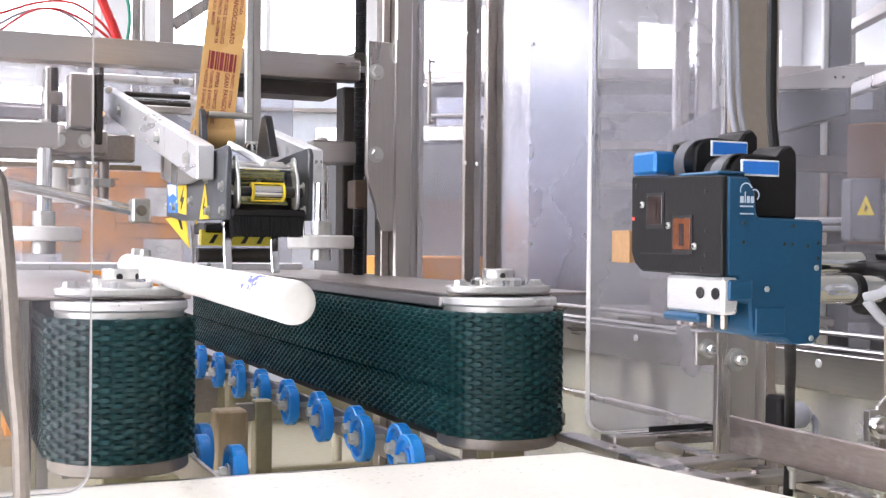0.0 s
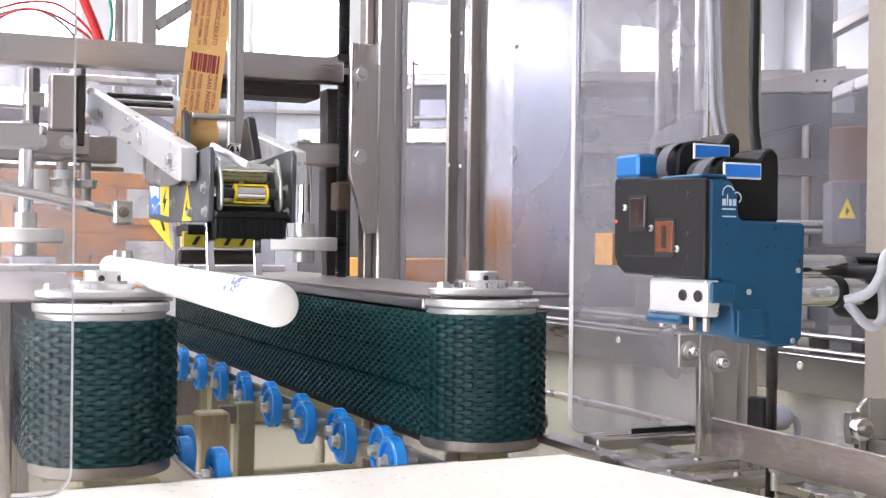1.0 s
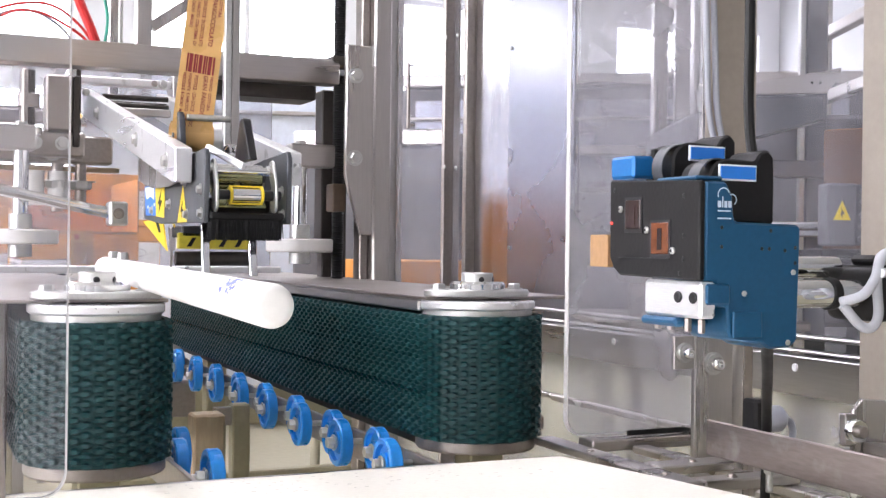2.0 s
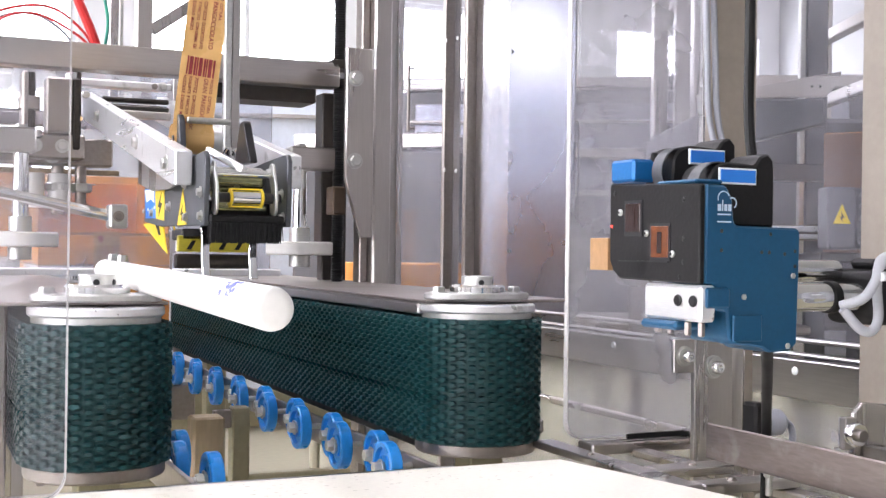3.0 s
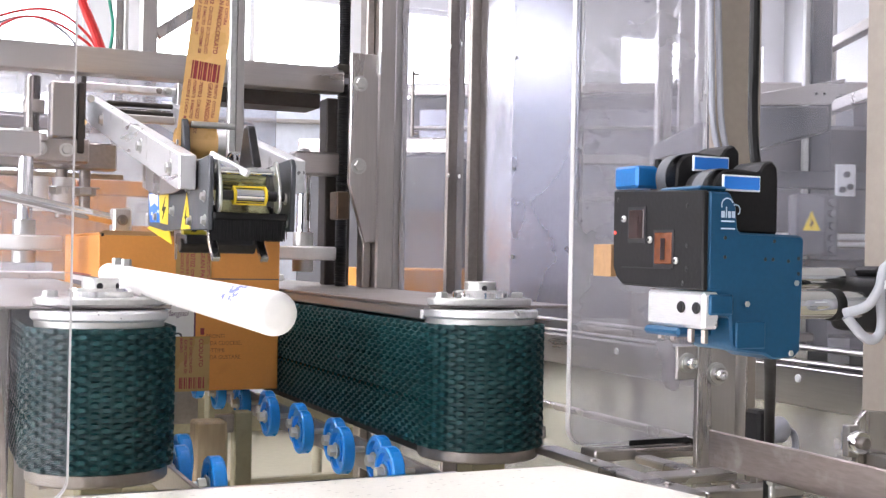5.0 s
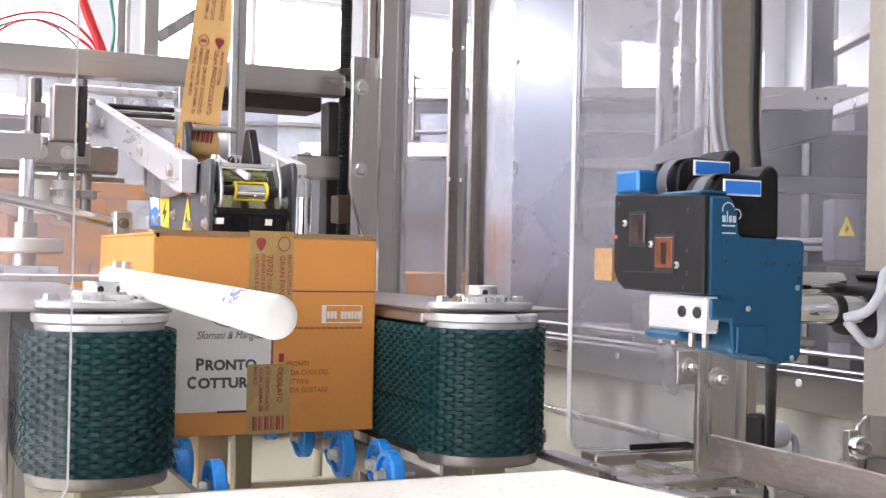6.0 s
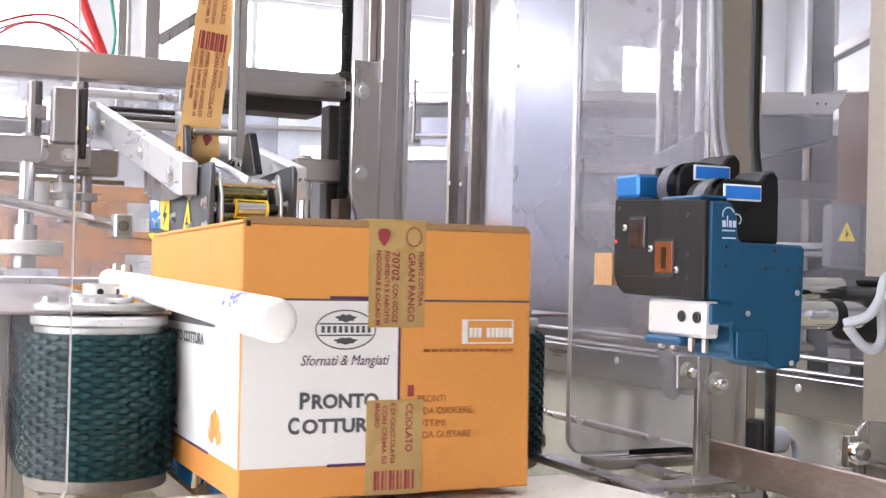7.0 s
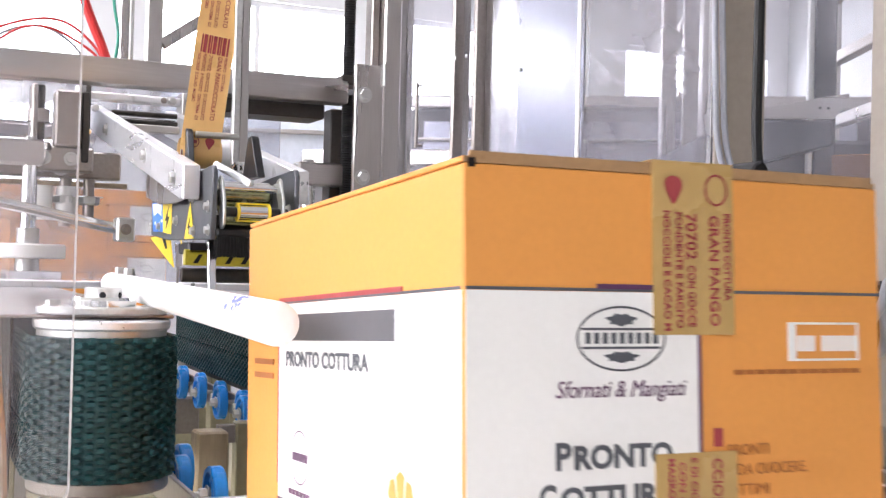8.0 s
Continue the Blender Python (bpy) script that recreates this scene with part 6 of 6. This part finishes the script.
def carriage():
    c = thing("carton_shuttle", cell_pose(0.63, 1.95, 0), "sliding shuttle with electrical box, hood, cables and valves", "machine carriage")
    box = part("electrical_box", slab(-0.002, 0.046, -0.02, 0.03, 0.960, 1.062, 0.003), EBOX, c, "grey electrical enclosure with a yellow warning triangle")
    part("box_side", slab(0.0462, 0.068, -0.012, 0.03, 0.961, 1.061, 0.002), GREYM, box)
    part("sticker", prism([(0.008, 1.002), (0.036, 1.002), (0.022, 1.034)], "y", -0.0208, -0.0202, 0), YELLOW, box, "yellow warning triangle", smooth=False)
    part("sticker_mark", prism([(0.0225, 1.005), (0.0185, 1.013), (0.0215, 1.0135), (0.020, 1.022), (0.026, 1.012), (0.0225, 1.0115)], "y", -0.0214, -0.0209, 0), BLACKP, box, smooth=False)
    for z in (0.972, 0.990, 1.010, 1.030, 1.048):
        part("gland", rod((0.058, -0.0125, z), (0.058, -0.021, z), 0.0065, 14), GREYBOX, box)
    for x in (0.003, 0.041):
        for z in (0.965, 1.057):
            part("screw", rod((x, -0.0205, z), (x, -0.0212, z), 0.002, 10), BLACKM, box)
    plate = part("valve_plate", slab(0.066, 0.098, -0.005, 0.001, 1.060, 1.112, 0.001), LABELW, c, "white valve plate")
    for x, z in ((0.075, 1.070), (0.088, 1.075), (0.082, 1.095)):
        part("knob", rod((x, -0.0055, z), (x, -0.014, z), 0.005, 16), GREYM, plate)
    part("base", slab(-0.01, 0.36, -0.015, 0.075, 0.940, 0.955, 0.002), BLACKP, c)
    part("tray", slab(0.02, 0.36, 0.125, 0.38, 0.940, 0.953, 0.002), BLACKP, c)
    part("tray_arm", slab(0.15, 0.20, 0.076, 0.124, 0.942, 0.952, 0.001), BLACKP, c)
    part("hood", prism([(0.195, 1.168), (0.225, 1.160), (0.36, 1.158), (0.36, 1.140), (0.225, 1.136), (0.21, 1.145)], "y", -0.02, 0.07, 0.002), GREYM, c, "grey bent hood")
    part("back_plate", slab(0.205, 0.36, 0.045, 0.055, 0.956, 1.135, 0.002), BLACKP, c)
    part("bar", slab(0.252, 0.338, -0.01, 0.01, 1.112, 1.130, 0.002), STEEL, c)
    part("block", slab(0.287, 0.326, 0.0, 0.044, 1.065, 1.108, 0.003), BLACKP, c)
    part("side_post", slab(0.327, 0.337, -0.008, 0.006, 1.068, 1.111, 0.001), STEEL, c)
    part("side_post", slab(0.252, 0.262, -0.008, 0.006, 1.00, 1.111, 0.001), STEEL_H, c)
    part("lower_bar", slab(0.208, 0.334, -0.012, 0.008, 1.050, 1.063, 0.002), STEEL, c)
    part("column", slab(0.264, 0.278, 0.01, 0.03, 0.956, 1.049, 0.002), STEEL_H, c)
    part("valve_block", slab(0.30, 0.345, -0.015, 0.02, 1.012, 1.045, 0.003), BLACKP, c)
    part("cylinder", rod((0.205, 0.02, 1.022), (0.262, 0.02, 1.022), 0.012, 18), ZINC, c, "bright air cylinder")
    part("knob", rod((0.218, -0.016, 1.03), (0.218, 0.0, 1.03), 0.011, 18), LABELW, c)
    for dz in (0.0, 0.012):
        part("air_hose", tube([(0.200, 0.0, 1.068 + dz), (0.24, -0.012, 1.082 + dz), (0.275, -0.015, 1.094 + dz), (0.30, -0.005, 1.086 + dz)], 0.0024), LABELW, c, "white air hose")
    part("drag_cable", tube([(0.215, -0.02, 1.012), (0.26, -0.03, 1.008), (0.31, -0.035, 0.985), (0.345, -0.035, 0.945), (0.36, -0.03, 0.90)], 0.009), CABLE, c, "thick black cable")
    return c


SHUTTLE = carriage()


def cell_carton(m):
    c = thing("shuttle_carton", m, "orange printed carton with one side painted as in shade, in the loading cell", "carton", "cell cartons")
    part("body", slab(0, 0.16, 0, 0.13, 0, 0.222, 0.002), CARTON, c, smooth=False)
    # dark face laid over the orange: the shade on this side, as colour
    part("side_panel", slab(0.001, 0.159, -0.0009, -0.0001, 0.001, 0.221, 0), SHADESIDE, c, "carton side painted brown for shade", smooth=False)
    part("tape", slab(-0.0008, 0.1608, 0.045, 0.085, 0.2222, 0.2228, 0), TAPE, c, smooth=False)
    return c


CARTON_SENT = cell_carton(cell_pose(0.705, 2.19, 0.9535) @ pose(0, 0, 0, 0, 0, -32))
CARTON_FED = cell_carton(cell_pose(1.005, 2.19, 1.4535) @ pose(0, 0, 0, 0, 0, -32))


def suction_arm():
    a = thing("suction_arm", cell_pose(1.1, 2.40, 1.5), "dark swinging plate with suction cup on a rod", "gripper")
    part("plate", prism([(-0.045, 0.055), (0.055, 0.050), (0.030, -0.015), (0.005, -0.065), (-0.05, -0.045)], "y", 0, 0.006, 0.001), GREYM, a)
    part("block", slab(-0.012, 0.014, -0.03, -0.0005, 0.02, 0.07, 0.003), BLACKP, a)
    part("suction_cup", spin([(0, 0), (0.012, 0), (0.022, -0.012), (0.020, -0.014), (0.008, -0.004), (0, -0.004)], (0.008, -0.03, 0.004), "y", 24), BEIGE, a, "beige suction cup")
    part("rod", rod((0.0, 0.012, -0.02), (0.0, 0.012, 0.75), 0.008, 16), CHROME, a)
    return a


SUCTION_ARM = suction_arm()


def bench():
    b = thing("side_bench", pose(1.28, 2.85, 0), "low steel bench holding a carton behind the guard", "bench")
    part("top", slab(-0.2, 0.2, -0.2, 0.2, 0.66, 0.69, 0.004), DULL, b)
    for x in (-0.17, 0.17):
        for y in (-0.17, 0.17):
            part("leg", slab(x - 0.015, x + 0.015, y - 0.015, y + 0.015, 0, 0.659, 0.002), STEEL, b)
    stored_carton(pose(1.12, 2.72, 0.691, 0, 0, 8))


bench()

# ---- what moves ----


def motions():
    for segs, side, xc in BELTS:
        for i, ob in enumerate(segs):
            walk(ob, [(k / 10, loop_pose(i * LOOP / SEGS + SPEED * k / 10, side, xc)) for k in range(81)])
    rows = [(0, 3.55, -0.2012, 0), (1.0, 3.22, -0.2012, 0), (1.6, 2.98, -0.2012, 0), (2.8, 2.535, -0.2012, 0), (3.5, 2.28, -0.2012, 0), (4.5, 1.894, -0.2012, 0),
            (5.8, 1.382, -0.2012, 0), (6.2, 1.2275, -0.2012, 0), (6.6, 1.0787, -0.2008, -0.3), (6.8, 0.999, -0.1980, -0.6), (7.0, 0.9178, -0.1934, -1.1), (7.15, 0.8645, -0.1908, -1.8),
            (7.3, 0.808, -0.1883, -2.5), (7.5, 0.7250, -0.1833, -3.2), (7.65, 0.657, -0.1790, -3.5), (7.8, 0.588, -0.1742, -3.7), (8.0, 0.4988, -0.1704, -3.65)]
    sway = {7.0: (-0.0015, -0.1), 7.15: (-0.001, -0.1), 7.3: (-0.0005, -0.15), 7.5: (-0.0028, -0.4), 7.65: (-0.0034, -0.4), 7.8: (-0.0036, -0.3), 8.0: (-0.0035, 0.05)}
    walk(CARTON_MOVING, [(t, pose(0.2430 + sway.get(t, (0, 0))[0], y, ZE + z, p, 0, sway.get(t, (0, 0))[1])) for t, y, z, p in rows])
    fold = [(0, 0), (3.3, 0), (3.6, 14), (3.8, 38), (4.05, 70), (4.3, 88), (4.6, 89.5), (8.0, 89.5)]
    walk(FLAP_LEFT, [(t, pose(0, 0, 0.2249, 0, a, 0)) for t, a in fold])
    walk(FLAP_RIGHT, [(t, pose(0.26, 0, 0.2244, 0, -a, 0)) for t, a in fold])
    front = [(0, 0), (0.9, 0), (1.15, 25), (1.4, 65), (1.6, 86), (1.8, 89), (8.0, 89)]
    walk(FLAP_FRONT, [(t, pose(0, 0, 0.2213, -a)) for t, a in front])
    rear = [(0, 0), (2.9, 0), (3.15, 30), (3.4, 70), (3.55, 89), (8.0, 89)]
    walk(FLAP_REAR, [(t, pose(0, 0.3872, 0.2213, a)) for t, a in rear])
    queue = [(0, 4.45), (2.8, 4.15), (4.0, 3.80), (5.5, 3.45), (6.0, 3.40), (8.0, 3.40)]
    walk(WAITING, [(t, pose(0.2435, y, ZB)) for t, y in queue])
    feed = [(0, 0), (5.7, 0), (5.8, 0.014), (5.9, 0.043), (6.0, 0.073), (6.1, 0.104), (6.2, 0.135), (6.3, 0.160), (6.4, 0.183), (6.5, 0.192), (6.6, 0.193), (8.0, 0.193)]
    for ob, x, z, upright in PRINTS:
        walk(ob, [(t, print_pose(x, z - d, upright)) for t, d in feed])
    push = [(0, 0), (7.15, 0), (7.25, 0.006), (7.35, 0.017), (7.4, 0.0205), (7.5, 0.0225), (8.0, 0.0235)]
    walk(PRINTER, [(t, pose(0.483 + d, 0.70, ZE)) for t, d in push])
    lift = [(0, 0), (4.7, 0), (5.0, -6), (5.3, -13), (5.8, -13), (6.4, -13), (6.7, -8), (6.9, 0), (8.0, 0)]
    walk(ROLLER_ARM, [(t, pose(0, 0.20, 0.02, a * 0.3)) for t, a in lift])
    walk(WIPERS, [(t, pose(0, 0.005, 0.03, a * 5.5)) for t, a in lift])
    # the shuttle slides a carton to the table and comes back for the next one
    slide = [(0, 0), (3.1, 0), (3.2, 10), (3.3, 25), (3.4, 58), (3.5, 95), (3.6, 150), (3.7, 203), (3.8, 262), (3.9, 303), (4.0, 330), (4.1, 340), (4.25, 344), (4.4, 344), (4.5, 335), (4.6, 300), (4.7, 235), (4.8, 165), (4.9, 105), (5.0, 60), (5.15, 20), (5.3, 0), (8.0, 0)]
    walk(SHUTTLE, [(t, cell_pose(0.63 - 0.00093 * d, 1.95, 0)) for t, d in slide])
    turn = pose(0, 0, 0, 0, 0, -32)
    sent = [(t, d, 0, 0) for t, d in slide if t < 4.41] + [(4.5, 346, 0.2, 0), (4.6, 346, 0.26, -0.03), (4.8, 346, 0.26, -0.1405), (8.0, 346, 0.26, -0.1405)]
    walk(CARTON_SENT, [(t, cell_pose(0.705 - 0.00093 * d, 2.19 + b, 0.9535 + z) @ turn) for t, d, b, z in sent])
    fed = [(0, 0.30, 0.5), (6.5, 0.30, 0.5), (6.7, 0.22, 0.46), (6.8, 0.13, 0.32), (6.9, 0.05, 0.19), (7.0, 0.015, 0.108), (7.1, -0.004, 0.047), (7.2, 0, 0), (8.0, 0, 0)]
    walk(CARTON_FED, [(t, cell_pose(0.705 + x, 2.19, 0.9535 + z) @ turn) for t, x, z in fed])
    swing = [(0, 1.06, 1.55), (6.2, 1.06, 1.55), (6.3, 0.94, 1.44), (6.4, 0.845, 1.39), (6.5, 0.813, 1.38), (6.6, 0.775, 1.365), (6.7, 0.742, 1.385), (6.8, 0.73, 1.51), (6.9, 0.73, 1.65), (7.1, 0.73, 1.57), (7.2, 0.732, 1.375), (7.3, 0.763, 1.352), (7.4, 0.797, 1.365), (7.5, 0.825, 1.38), (7.6, 0.91, 1.40), (7.8, 1.06, 1.55), (8.0, 1.06, 1.55)]
    walk(SUCTION_ARM, [(t, cell_pose(x, 2.30, z)) for t, x, z in swing])
    walk(KNIFE_GUARD, [(t, pose(0, 0.36, 0.05, a * 0.97)) for t, a in lift])


motions()
